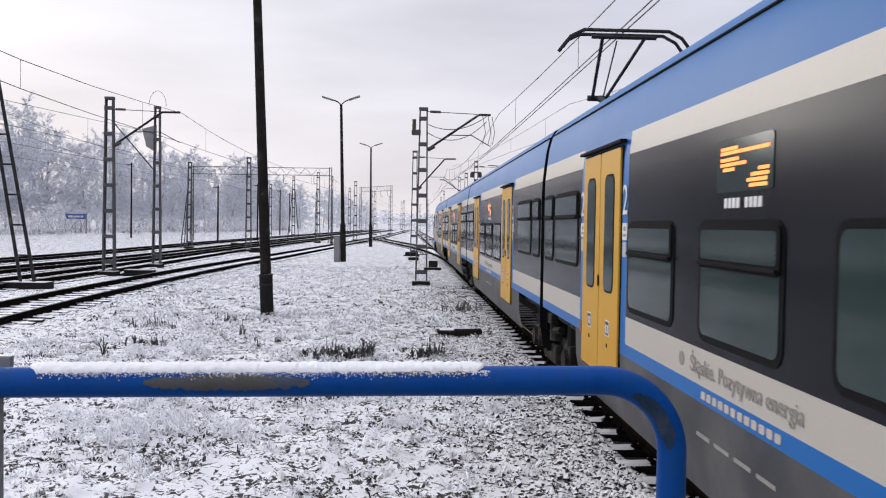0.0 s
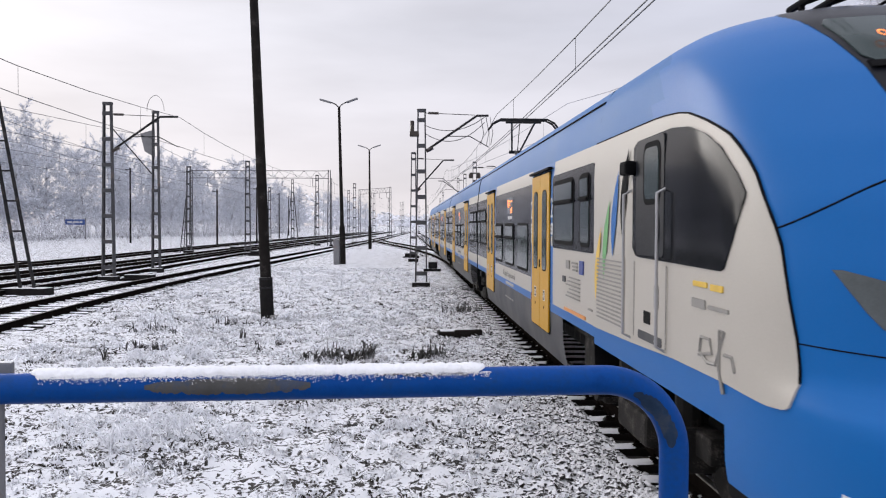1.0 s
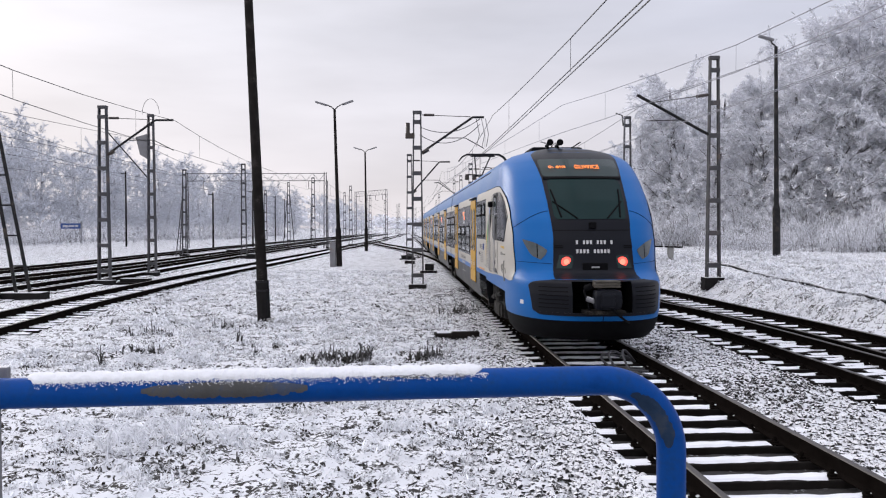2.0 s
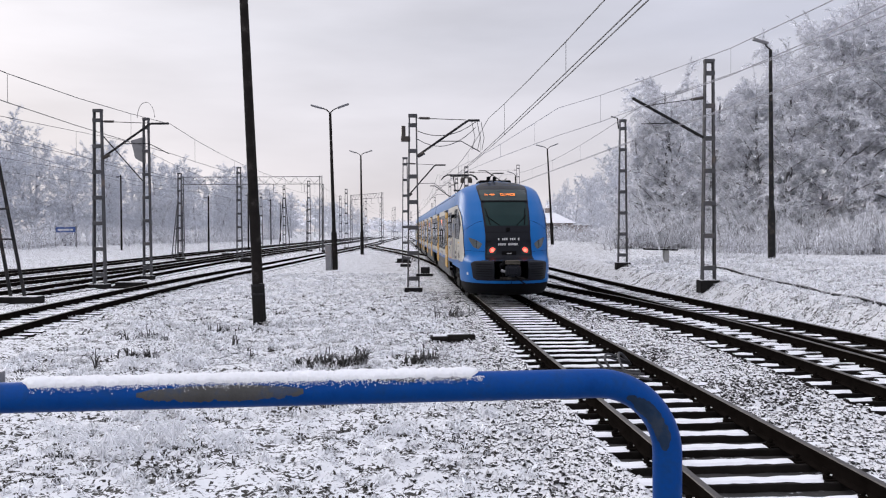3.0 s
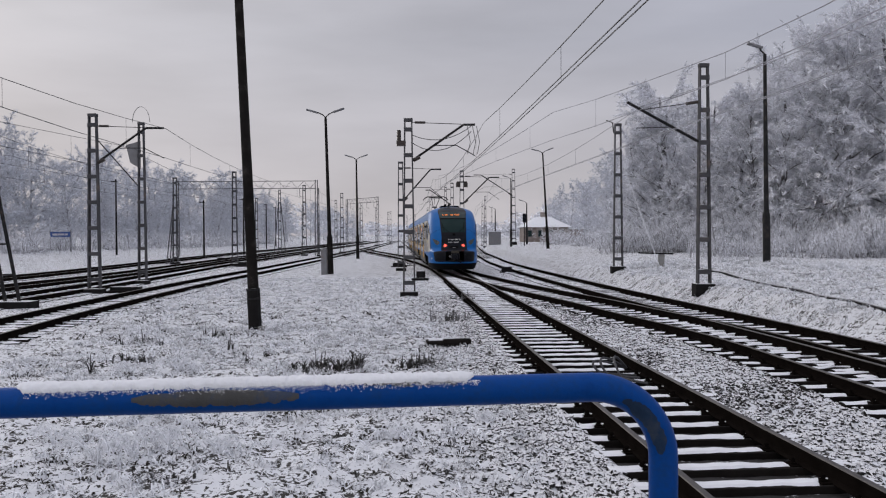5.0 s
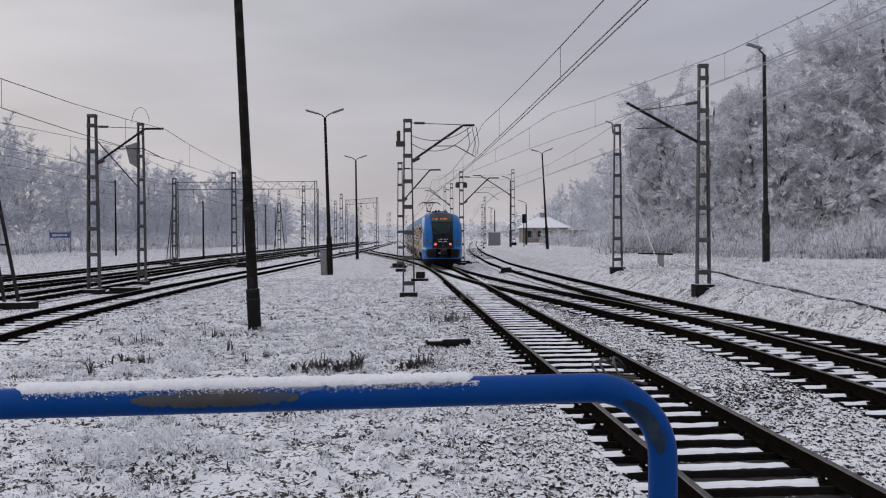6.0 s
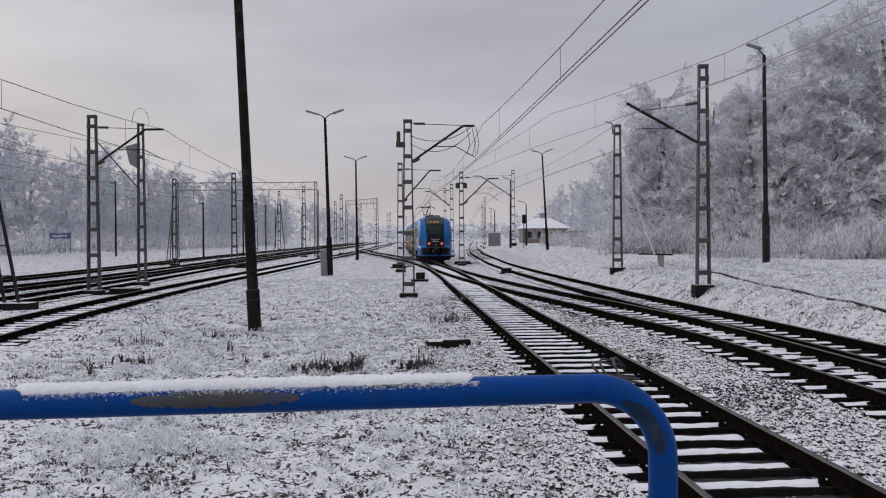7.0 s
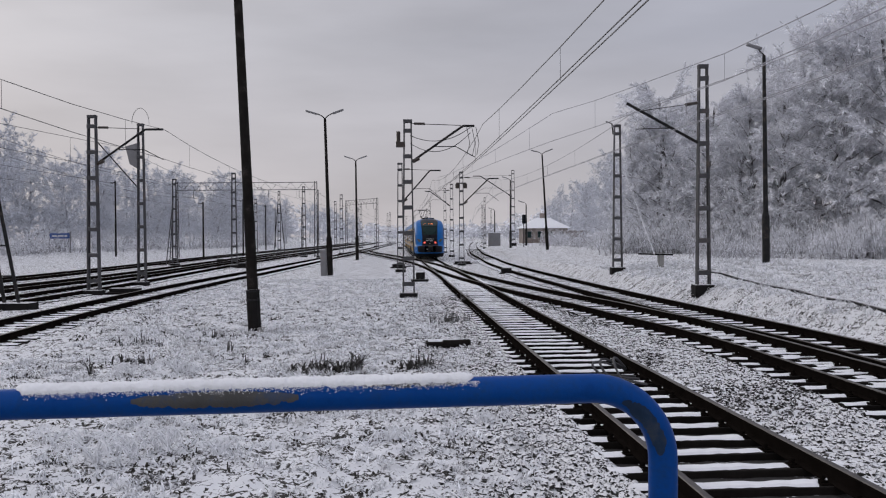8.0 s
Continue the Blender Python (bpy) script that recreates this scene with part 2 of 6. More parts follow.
class Shape:
    """Collects faces of one mesh; each face keeps the slot of its material."""

    def __init__(self):
        self.v, self.f, self.s = [], [], []

    def add(self, verts, faces, slot=0):
        n = len(self.v)
        self.v.extend([tuple(p) for p in verts])
        self.f.extend([tuple(i + n for i in q) for q in faces])
        self.s.extend([slot] * len(faces))
        return self

    def box(self, lo, hi, slot=0, top=None, m=None):
        (a, b, c), (d, e, f) = lo, hi
        vs = [Vector(p) for p in ((a, b, c), (d, b, c), (d, e, c), (a, e, c), (a, b, f), (d, b, f), (d, e, f), (a, e, f))]
        if m:
            vs = [m @ p for p in vs]
        fs = [(0, 3, 2, 1), (0, 1, 5, 4), (1, 2, 6, 5), (2, 3, 7, 6), (3, 0, 4, 7)]
        self.add(vs, fs, slot)
        n = len(self.v) - 8
        self.f.append((n + 4, n + 5, n + 6, n + 7))
        self.s.append(slot if top is None else top)
        return self

    def soft_box(self, lo, hi, r=0.01, slot=0, m=None):
        """A box with chamfered edges along all sides."""
        bm = bmesh.new()
        bmesh.ops.create_cube(bm, size=1)
        for v in bm.verts:
            v.co = Vector([lo[i] + (v.co[i] + 0.5) * (hi[i] - lo[i]) for i in range(3)])
        bmesh.ops.bevel(bm, geom=bm.edges[:], offset=r, segments=2, affect="EDGES", profile=0.6)
        bm.verts.index_update()
        self.add([m @ v.co if m else v.co.copy() for v in bm.verts], [[v.index for v in f.verts] for f in bm.faces], slot)
        bm.free()
        return self

    def tube(self, points, r, sides=8, slot=0, ends=True, r_end=None):
        pts = [Vector(p) for p in points]
        n = len(pts)
        rings, faces = [], []
        side = None
        for i, p in enumerate(pts):
            d = (pts[min(i + 1, n - 1)] - pts[max(i - 1, 0)]).normalized()
            if side is None:
                side = d.orthogonal().normalized()
            side = (side - d * side.dot(d)).normalized()
            up = d.cross(side)
            rr = r if r_end is None else r + (r_end - r) * i / (n - 1)
            rings += [p + rr * (math.cos(k * math.tau / sides) * side + math.sin(k * math.tau / sides) * up) for k in range(sides)]
        for i in range(n - 1):
            for k in range(sides):
                a, b = i * sides + k, i * sides + (k + 1) % sides
                faces.append((a, b, b + sides, a + sides))
        if ends:
            faces.append(tuple(range(sides - 1, -1, -1)))
            faces.append(tuple(range((n - 1) * sides, n * sides)))
        return self.add(rings, faces, slot)

    def sweep(self, profile, points, sides, slots=None, closed=True, ends=True):
        """Carry a profile of (aside, up) along a level way; sides: the unit vectors aside at each point."""
        k = len(profile)
        verts = [Vector(p) + a * s + Vector((0, 0, b)) for p, s in zip(points, sides) for a, b in profile]
        for i in range(len(points) - 1):
            for j in range(k if closed else k - 1):
                a, b = i * k + j, i * k + (j + 1) % k
                self.f.append(tuple(x + len(self.v) for x in (a, b, b + k, a + k)))
                self.s.append(slots[j] if slots else 0)
        n = len(self.v)
        self.v.extend([tuple(v) for v in verts])
        if ends and closed:
            self.f.append(tuple(n + j for j in range(k)))
            self.f.append(tuple(n + (len(points) - 1) * k + j for j in range(k - 1, -1, -1)))
            self.s += [0, 0]
        return self

    def grid(self, rows, slot=0, flip=False):
        k = len(rows[0])
        fs = []
        for i in range(len(rows) - 1):
            for j in range(k - 1):
                q = (i * k + j, i * k + j + 1, (i + 1) * k + j + 1, (i + 1) * k + j)
                fs.append(q[::-1] if flip else q)
        return self.add([p for r in rows for p in r], fs, slot)

    def mesh(self, name, mats, smooth=False):
        me = bpy.data.meshes.new(name)
        me.from_pydata(self.v, [], self.f)
        for m in mats if isinstance(mats, (list, tuple)) else [mats]:
            me.materials.append(m)
        me.polygons.foreach_set("material_index", self.s)
        if smooth:
            me.polygons.foreach_set("use_smooth", [True] * len(self.f))
            me.set_sharp_from_angle(angle=radians(40))
        me.update()
        return me


def part(name, shape, mats, parent=None, label="", smooth=False, m=None):
    """Link a shape as one mesh, under a thing or a part of it."""
    ob = new(name, shape.mesh(name, mats, smooth) if isinstance(shape, Shape) else shape)
    ob.parent = parent
    if m is not None:
        ob.matrix_basis = m
    return tagged(ob, label)


def thing(name, label, category, m=None, group="", kind=""):
    ob = new(name)
    ob.empty_display_size = 0.3
    if m is not None:
        ob.matrix_basis = m
    return tagged(ob, label, category, group, kind)


def smooth_step(a, b, x):
    t = min(1, max(0, (x - a) / (b - a)))
    return t * t * (3 - 2 * t)


def through_points(points, step=1.0):
    """A smooth level line through control points, cut into even steps."""
    pts = [Vector(p) for p in points]
    fine = []
    for i in range(len(pts) - 1):
        p0, p1, p2, p3 = pts[max(i - 1, 0)], pts[i], pts[i + 1], pts[min(i + 2, len(pts) - 1)]
        m1 = (p2 - p0) / max(1e-6, (p2 - p0).length) * (p2 - p1).length
        m2 = (p3 - p1) / max(1e-6, (p3 - p1).length) * (p2 - p1).length
        for k in range(40):
            t = k / 40
            fine.append((2 * t**3 - 3 * t**2 + 1) * p1 + (t**3 - 2 * t**2 + t) * m1 + (-2 * t**3 + 3 * t**2) * p2 + (t**3 - t**2) * m2)
    fine.append(pts[-1])
    out, left = [fine[0].copy()], step
    for a, b in zip(fine, fine[1:]):
        length = (b - a).length
        while left <= length:
            out.append(a + (b - a) * left / length)
            left += step
        left -= length
    return out


def asides(points):
    out = []
    for i in range(len(points)):
        d = points[min(i + 1, len(points) - 1)] - points[max(i - 1, 0)]
        out.append(Vector((d.y, -d.x, 0)).normalized())
    return out


# ---------------------------------------------------------------- the lie of the tracks
LEAN_WAY = 0.0585                      # the main track drifts left by this much per metre
RAIL_Z = 0.17


def main_x(y):
    return 3.3 - LEAN_WAY * y


def siding_x(y):
    return np.interp(y, (-20, 16, 20, 23, 28, 33, 43, 53, 67, 105, 160, 222, 300), (9.6, 7.65, 7.3, 7.1, 6.65, 6.25, 5.55, 4.95, 4.4, 4.3, 5.7, 7.9, 11.5))


TRACK_A = [(main_x(y), y, 0) for y in (-30, 20, 60, 100, 150, 230, 330)]
TRACK_B = [(7.0, 0, 0), (6.75, 8, 0), (6.55, 14, 0), (6.4, 17, 0), (6.0, 20, 0), (5.5, 22.5, 0)] + [(main_x(y) + 0.0021 * (65 - y) ** 2, y, 0) for y in (27, 33, 39, 45, 52, 58, 65)]
TRACK_C = [(siding_x(y), y, 0) for y in (-5, 16, 23, 33, 43, 53, 67, 85, 105, 160, 222, 300)]
TRACK_E = [(-8.6, 4, 0), (-10.0, 14, 0), (-10.9, 22, 0), (-11.35, 30, 0), (-11.65, 40, 0), (-11.65, 55, 0), (-11.85, 85, 0), (-12.6, 140, 0), (-14.5, 220, 0), (-17, 320, 0)]
TRACK_F = [(-15.2, 12, 0), (-15.45, 30, 0), (-15.7, 40, 0), (-16.5, 54, 0), (-17.2, 66, 0), (-18.0, 90, 0), (-19, 140, 0), (-21, 230, 0), (-23.5, 320, 0)]
TRACK_G = [(-19.6, 14, 0), (-19.3, 36, 0), (-19.0, 46, 0), (-19.3, 57, 0), (-20.2, 75, 0), (-22, 113, 0), (-24, 180, 0), (-28, 320, 0)]
TRACK_H = [(-24.5, 20, 0), (-23.6, 44, 0), (-23.7, 55, 0), (-24.6, 70, 0), (-25.9, 95, 0), (-26.8, 137, 0), (-28, 200, 0), (-32, 320, 0)]
TRACK_X = [(main_x(y) - 0.0016 * (y - 45) ** 2, y, 0) for y in (45, 55, 65, 75, 85)] + [(-7.0, 100, 0), (-9.8, 115, 0), (-12.0, 130, 0)]


def turnout_x(y):
    return np.interp(y, [p[1] for p in TRACK_B], [p[0] for p in TRACK_B])


def land(x, y):
    """Height of the ground: level between the tracks, a bank beyond the siding, a gentle rise to the woods."""
    d = x - siding_x(y)
    h = 0.58 * smooth_step(1.7, 2.7, d) + 0.4 * smooth_step(2.7, 9, d)
    h += 0.9 * smooth_step(-27, -48, x) if x < 0 else 0
    rough = smooth_step(1.3, 2.2, abs(d)) * smooth_step(1.2, 2.0, abs(x - main_x(y)))
    if -10 < x < 14:
        h += rough * (0.05 * noise.noise((x * 0.5, y * 0.5, 3.0)) + 0.035 * noise.noise((x * 1.7, y * 1.7, 7.0)))
    near = smooth_step(45, 25, y)
    if near and -14 < x < 16:
        h += near * rough * (0.05 * noise.noise((x * 4, y * 4, 1.0)) + 0.035 * noise.noise((x * 11, y * 11, 2.0)))
    bed = max(smooth_step(1.12, 0.95, abs(x - main_x(y))), smooth_step(1.25, 1.05, abs(d)) if y < 200 else 0, smooth_step(1.25, 1.05, abs(x - turnout_x(y))) if y < 60 else 0)
    side_of_track = abs(x - main_x(y))
    heap = smooth_step(0.95, 1.2, side_of_track) * smooth_step(2.2, 1.5, side_of_track) * (0.035 + 0.05 * noise.noise((x * 2.2, y * 2.2, 11.0)))
    return h - 0.025 - 0.09 * bed + heap


def build_ground():
    """One sheet to the horizon, fine near the platform and coarse far off."""
    def steps(parts):
        out = []
        for a, b, n in parts:
            out += [a + (b - a) * k / n for k in range(n)]
        return out + [parts[-1][1]]
    xs = steps(((-1500, -200, 8), (-200, -40, 24), (-40, -13, 40), (-13, -7, 50), (-7, 11, 205), (11, 16, 50), (16, 60, 40), (60, 200, 12), (200, 1500, 8)))
    ys = steps(((-300, -20, 8), (-20, 5, 20), (5, 14, 120), (14, 26, 100), (26, 50, 84), (50, 120, 90), (120, 320, 50), (320, 2500, 14)))
    s = Shape()
    s.grid([[(x, y, land(x, y)) for x in xs] for y in ys])
    tagged(part("ground", s, GROUND, smooth=True), "rough snow-covered grassland with dark grass showing through", "ground", kind="structure")


RAIL_PROFILE = [(-0.065, 0.0), (0.065, 0.0), (0.065, 0.012), (0.012, 0.03), (0.010, 0.125), (0.035, 0.135), (0.035, 0.160), (0.028, 0.17), (-0.028, 0.17), (-0.035, 0.160), (-0.035, 0.135), (-0.010, 0.125), (-0.012, 0.03), (-0.065, 0.012)]
RAIL_SLOTS = [0] * 6 + [1, 1, 1] + [0] * 5


def sleeper_mesh(seed, bare=False):
    """A timber sleeper under ragged snow; a bare one keeps its snow outside the rails and in thin streaks."""
    s = Shape()
    s.soft_box((-1.28, -0.115, -0.13), (1.28, 0.115, 0.0), 0.012, 0)
    rows = []
    for i in range(41):
        x = -1.27 + 2.54 * i / 40
        lift = 0.018 + 0.012 * noise.noise((x * 5, seed, 5))
        near = -0.085 + 0.05 * noise.noise((x * 2.5, seed, 1)) + 0.04 * noise.noise((x * 9, seed, 2))
        far = 0.098 + 0.02 * noise.noise((x * 6, seed, 3))
        wide = 0.35 if min(abs(x - 0.7535), abs(x + 0.7535)) < 0.16 else 1.0
        if bare:
            wide *= max(0.0, 0.62 + 0.9 * noise.noise((x * 2.2, seed, 8)) + (0.5 if abs(x) > 0.9 else 0))
        near = far - (far - max(near, -0.112)) * min(1, wide)
        rows.append([(x, near, 0.001), (x, near + (far - near) * 0.2, lift), (x, near + (far - near) * 0.8, lift * 1.1), (x, far, 0.001)])
    s.grid(rows, 1, True)
    return s.mesh("sleeper", [SLEEPER, SNOW])


def clip_mesh():
    """A ribbed plate with its screws at the foot of a rail."""
    s = Shape()
    s.soft_box((-0.17, -0.08, 0.0), (0.17, 0.08, 0.014), 0.004)
    for x in (-0.115, 0.115):
        s.soft_box((x - 0.03, -0.04, 0.014), (x + 0.03, 0.04, 0.035), 0.006)
        s.tube([(x, 0, 0.03), (x, 0, 0.075)], 0.016, 6)
        s.tube([(x, 0, 0.045), (x, 0, 0.066)], 0.026, 6)
    return s.mesh("rail_fastening", RAIL)


SLEEPERS, BARE_SLEEPERS = [sleeper_mesh(k * 3.7) for k in range(7)], [sleeper_mesh(k * 2.9 + 50, True) for k in range(7)]
CLIP_MESH = clip_mesh()


def build_track(name, points, label, sleepers, clips=0, from_y=None, sleeper_to=400, pitch=0.6, low=0.0, bare=False):
    t = thing(name, label, "railway track", kind="structure")
    way = through_points(points, 1.0)
    aside = asides(way)
    for sgn in (-1, 1):
        s = Shape()
        s.sweep(RAIL_PROFILE, [p + a * sgn * 0.7535 + Vector((0, 0, low)) for p, a in zip(way, aside)], aside, RAIL_SLOTS)
        part("rail", s, [RAIL, RAIL_TOP], t)
    way = through_points(points, pitch)
    aside = asides(way)
    made = clipped = 0
    rest = Shape()
    for p, a in zip(way, aside):
        if from_y is not None and p.y < from_y or p.y > sleeper_to:
            continue
        turn = math.atan2(a.y, a.x) + random.uniform(-0.02, 0.02)
        if made < sleepers:
            m = Matrix.Translation(p + a * random.uniform(-0.05, 0.05) + Vector((0, 0, low + random.uniform(-0.008, 0.004)))) @ Matrix.Rotation(turn, 4, "Z")
            part("sleeper", random.choice(BARE_SLEEPERS if bare and random.random() < 0.8 else SLEEPERS), None, t, m=m)
            made += 1
        else:
            m = Matrix.Translation(p + Vector((0, 0, low))) @ Matrix.Rotation(turn, 4, "Z")
            rest.box((-1.28, -0.115, -0.1), (1.28, 0.115, 0.004), 0, 1, m)
        if clipped < clips:
            for sgn in (-1, 1):
                part("rail_fastening", CLIP_MESH, None, t, m=Matrix.Translation(p + a * sgn * 0.7535 + Vector((0, 0, low + 0.001))) @ Matrix.Rotation(turn, 4, "Z"))
            clipped += 1
    if rest.f:
        tagged(part("far_sleepers", rest, [SLEEPER, SNOW], t), kind="stuff")
    return t


# ---------------------------------------------------------------- masts, lamps, wires


def lattice_mast(x, y, height, width=0.34, depth=0.22, top_width=None, z=None, label="", lean=0.0, foot=True, battens=7, turn=0.0, name="catenary_mast"):
    """Two steel channels joined by flat battens on a concrete foot."""
    base = land(x, y) if z is None else z
    t = thing(name, label or "grey lattice steel catenary mast on a dark concrete foot", "catenary mast", pose(x, y, base, 0, lean, turn), "overhead line masts")
    top_width = top_width or width * 0.62
    for sgn in (-1, 1):
        s = Shape()
        s.tube([(sgn * width / 2, -depth / 2, 0.1), (sgn * top_width / 2, -depth * 0.35, height)], 0.035, 4)
        s.tube([(sgn * width / 2, depth / 2, 0.1), (sgn * top_width / 2, depth * 0.35, height)], 0.035, 4)
        s.add([(sgn * width / 2 + sgn * 0.02, -depth / 2, 0.1), (sgn * width / 2 + sgn * 0.02, depth / 2, 0.1), (sgn * top_width / 2 + sgn * 0.02, depth * 0.35, height), (sgn * top_width / 2 + sgn * 0.02, -depth * 0.35, height)], [(0, 1, 2, 3)])
        part("channel", s, MAST, t)
    for i in range(battens):
        f = (i + 0.55) / battens
        w = width + (top_width - width) * f
        s = Shape()
        s.soft_box((-w / 2 - 0.03, -depth / 2 - 0.03, f * height - 0.08), (w / 2 + 0.03, -depth / 2 + 0.0, f * height + 0.08), 0.008)
        part("batten", s, MAST, t)
    s = Shape()
    s.soft_box((-top_width / 2 - 0.04, -depth / 2, height - 0.12), (top_width / 2 + 0.04, depth / 2, height), 0.01)
    part("cap", s, MAST, t)
    if foot:
        s = Shape()
        s.soft_box((-width * 0.8, -0.28, -0.25), (width * 0.8, 0.28, 0.2), 0.03)
        part("foot", s, DARK_BLOCK, t, "snow-topped dark concrete foot")
    return t


def tube_part(name, points, r, mat, parent, sides=6, label="", m=None):
    s = Shape()
    s.tube(points, r, sides)
    return part(name, s, mat, parent, label, m=m)


def bracket(t, z_low, z_high, reach, rise_at=0.75, r=0.045):
    """A bracket arm: a raking strut that bends level at its end, with a tie rod above and an insulator on each."""
    sgn = 1 if reach > 0 else -1
    tube_part("insulator", [(0.18 * sgn, 0, z_low), (0.18 * sgn + reach * 0.1, 0, z_low + (z_high - z_low) * 0.1)], 0.075, INSULATOR, t, 8)
    tube_part("bracket_arm", [(0.15 * sgn, 0, z_low), (reach * rise_at, 0, z_high - 0.05), (reach * (rise_at + 0.03), 0, z_high), (reach, 0, z_high)], r, STEEL_DARK, t)
    tube_part("tie_rod", [(0.12 * sgn, 0, z_high + 0.1), (reach * rise_at, 0, z_high + 0.02)], 0.014, STEEL_DARK, t, 5)
    tube_part("insulator", [(0.25 * sgn, 0, z_high + 0.098), (0.65 * sgn, 0, z_high + 0.09)], 0.05, INSULATOR, t, 8)
    tube_part("registration_arm", [(reach * 0.36, 0, z_low + (z_high - z_low) * 0.42), (reach * 0.72, 0, z_low + (z_high - z_low) * 0.42), (reach, 0, z_low + (z_high - z_low) * 0.12)], 0.018, STEEL_DARK, t, 5)


def build_wires(name, way, contact, messenger, label, spans, twin=False, swing=0.2, mat=None):
    """Contact wire, carrier and droppers over a track. spans: places of the supports along y."""
    t = thing(name, label, "overhead wire")
    mat = mat or WIRE
    pts = through_points(way, 2.0)
    ys = [p.y for p in pts]

    def at(y):
        return float(np.interp(y, ys, [p.x for p in pts]))
    for k, off in enumerate((-0.05, 0.05) if twin else (0.0,)):
        line = []
        for y0, y1, i in zip(spans, spans[1:], range(99)):
            for j in range(12):
                f = j / 12
                z = swing * (1 if i % 2 else -1) * (1 - 2 * f)
                line.append((at(y0 + (y1 - y0) * f) + z + off, y0 + (y1 - y0) * f, contact - 0.08 * 4 * f * (1 - f)))
        tube_part("contact_wire", line, 0.011, mat, t, 4)
    line = []
    for y0, y1, i in zip(spans, spans[1:], range(99)):
        for j in range(12):
            f = j / 12
            z = swing * (1 if i % 2 else -1) * (1 - 2 * f)
            y = y0 + (y1 - y0) * f
            h = messenger - (messenger - contact) * 0.62 * 4 * f * (1 - f)
            line.append((at(y) + z, y, h))
            if j in (1, 3, 5, 7, 9, 11) and y < 120:
                tube_part("dropper", [(at(y) + z, y, h), (at(y) + z, y, contact - 0.06)], 0.006, mat, t, 3)
    tube_part("carrier_wire", line, 0.011, mat, t, 4)
    return t


def street_lamp(x, y, height, lean=0.0, twin=True, label="", base_box=False, turn=0.0, arm=0.75):
    z = land(x, y)
    t = thing("lamp_post", label or "tall dark tapered lamp post with two winged lamp heads", "lamp post", pose(x, y, z, 0, lean, turn), "yard lamps")
    s = Shape()
    s.tube([(0, 0, -0.3), (0, 0, 2.2)], 0.17, 10)
    s.tube([(0, 0, 2.2), (0, 0, 2.35)], 0.17, 10, r_end=0.12)
    s.tube([(0, 0, 2.3), (0, 0, height - 0.3)], 0.115, 10, r_end=0.075)
    part("pole", s, POLE_WOOD if twin else STEEL_DARK, t, smooth=True)
    for sgn in ((-1, 1) if twin else (-1,)):
        tube_part("lamp_arm", [(0, 0, height - 0.5), (0, 0, height - 0.3), (sgn * 0.2, 0, height - 0.12), (sgn * arm * 0.6, 0, height)], 0.035, STEEL_DARK, t)
        s = Shape()
        s.soft_box((-0.36, -0.13, -0.05), (0.36, 0.13, 0.06), 0.045, m=pose(sgn * (arm + 0.05), 0, height + 0.09, 0, -sgn * 18, 0))
        part("lamp_head", s, STEEL_GREY, t, "grey lamp head with snow on top")
    if base_box:
        s = Shape()
        s.soft_box((-0.55, -0.15, -0.1), (-0.2, 0.2, 1.5), 0.03)
        part("switch_box", s, STEEL_GREY, t, "pale grey switch box")
    return t


# ---------------------------------------------------------------- structure
build_ground()
build_track("railway_track_1", TRACK_A, "straight railway track with snow on its timber sleepers", 130, 60, 5.5, 220)
build_track("railway_track_2", TRACK_B, "curving turnout track with snowy sleepers and dark rails", 60, 40, 7.0, 62, low=0.004, bare=True)
build_track("railway_track_3", TRACK_C, "curving siding track with dark rails beside a snowy bank", 120, 40, 9.0, 150, bare=True)
build_track("railway_track_4", TRACK_E, "railway track with dark rails and snowy sleepers", 130, 0, 15.0, 150)
build_track("railway_track_5", TRACK_F, "railway track with dark rails in the snow", 60, 0, 25.0, 110)
build_track("railway_track_6", TRACK_G, "railway track with dark rails in the snow", 60, 0, 30.0, 110, low=-0.003)
build_track("railway_track_7", TRACK_H, "far railway track with dark rails in the snow", 50, 0, 40.0, 110)
build_track("railway_track_8", TRACK_X, "crossover track that leaves the main track", 0, 0, 60.0, 125, low=0.007)

# the mast with two arms beside the main track, and its neighbours
m = lattice_mast(-1.32, 32.4, 6.8, 0.42, label="lattice steel mast with bracket arm and insulator beside the track")
bracket(m, 5.2, 6.55, 2.55, 0.8)
s = Shape()
s.soft_box((-0.45, -0.12, 5.75), (-0.1, 0.12, 5.95), 0.02)
s.tube([(-0.36, 0, 5.9), (-0.36, 0, 6.35)], 0.08, 8)
part("surge_arrester", s, INSULATOR, m)
s = Shape()
s.soft_box((0.1, -0.2, 0.62), (0.75, 0.2, 0.72), 0.02)
s.soft_box((0.28, -0.16, 0.72), (0.62, 0.16, 0.98), 0.03)
part("point_motor", s, DARK_BLOCK, m, "dark box on a shelf at the mast")
for z0, z1, sag in ((6.2, 6.5, 0.35), (5.9, 6.3, 0.5)):
    tube_part("jumper_cable", [(0.1 + 2.3 * k / 12, 0.05, z0 + (z1 - z0) * k / 12 - sag * 4 * (k / 12) * (1 - k / 12)) for k in range(13)], 0.014, WIRE, m, 5)
for x in (2.25, 2.45, 2.6):
    tube_part("jumper_cable", [(x, 0, 6.5), (x + 0.12, 0.1, 5.9), (x + 0.1 * (x - 2.2), 0.2, 5.45)], 0.012, WIRE, m, 5)
m = lattice_mast(-2.72, 54.3, 7.0, 0.4)
bracket(m, 4.5, 6.5, 2.6, 0.72, 0.05)
m = lattice_mast(1.45, 66, 7.3, 0.4)
bracket(m, 4.8, 6.75, 2.9, 0.72, 0.05)
s = Shape()
s.tube([(-0.3, 0, 6.0), (-0.3, 0, 6.35)], 0.16, 10)
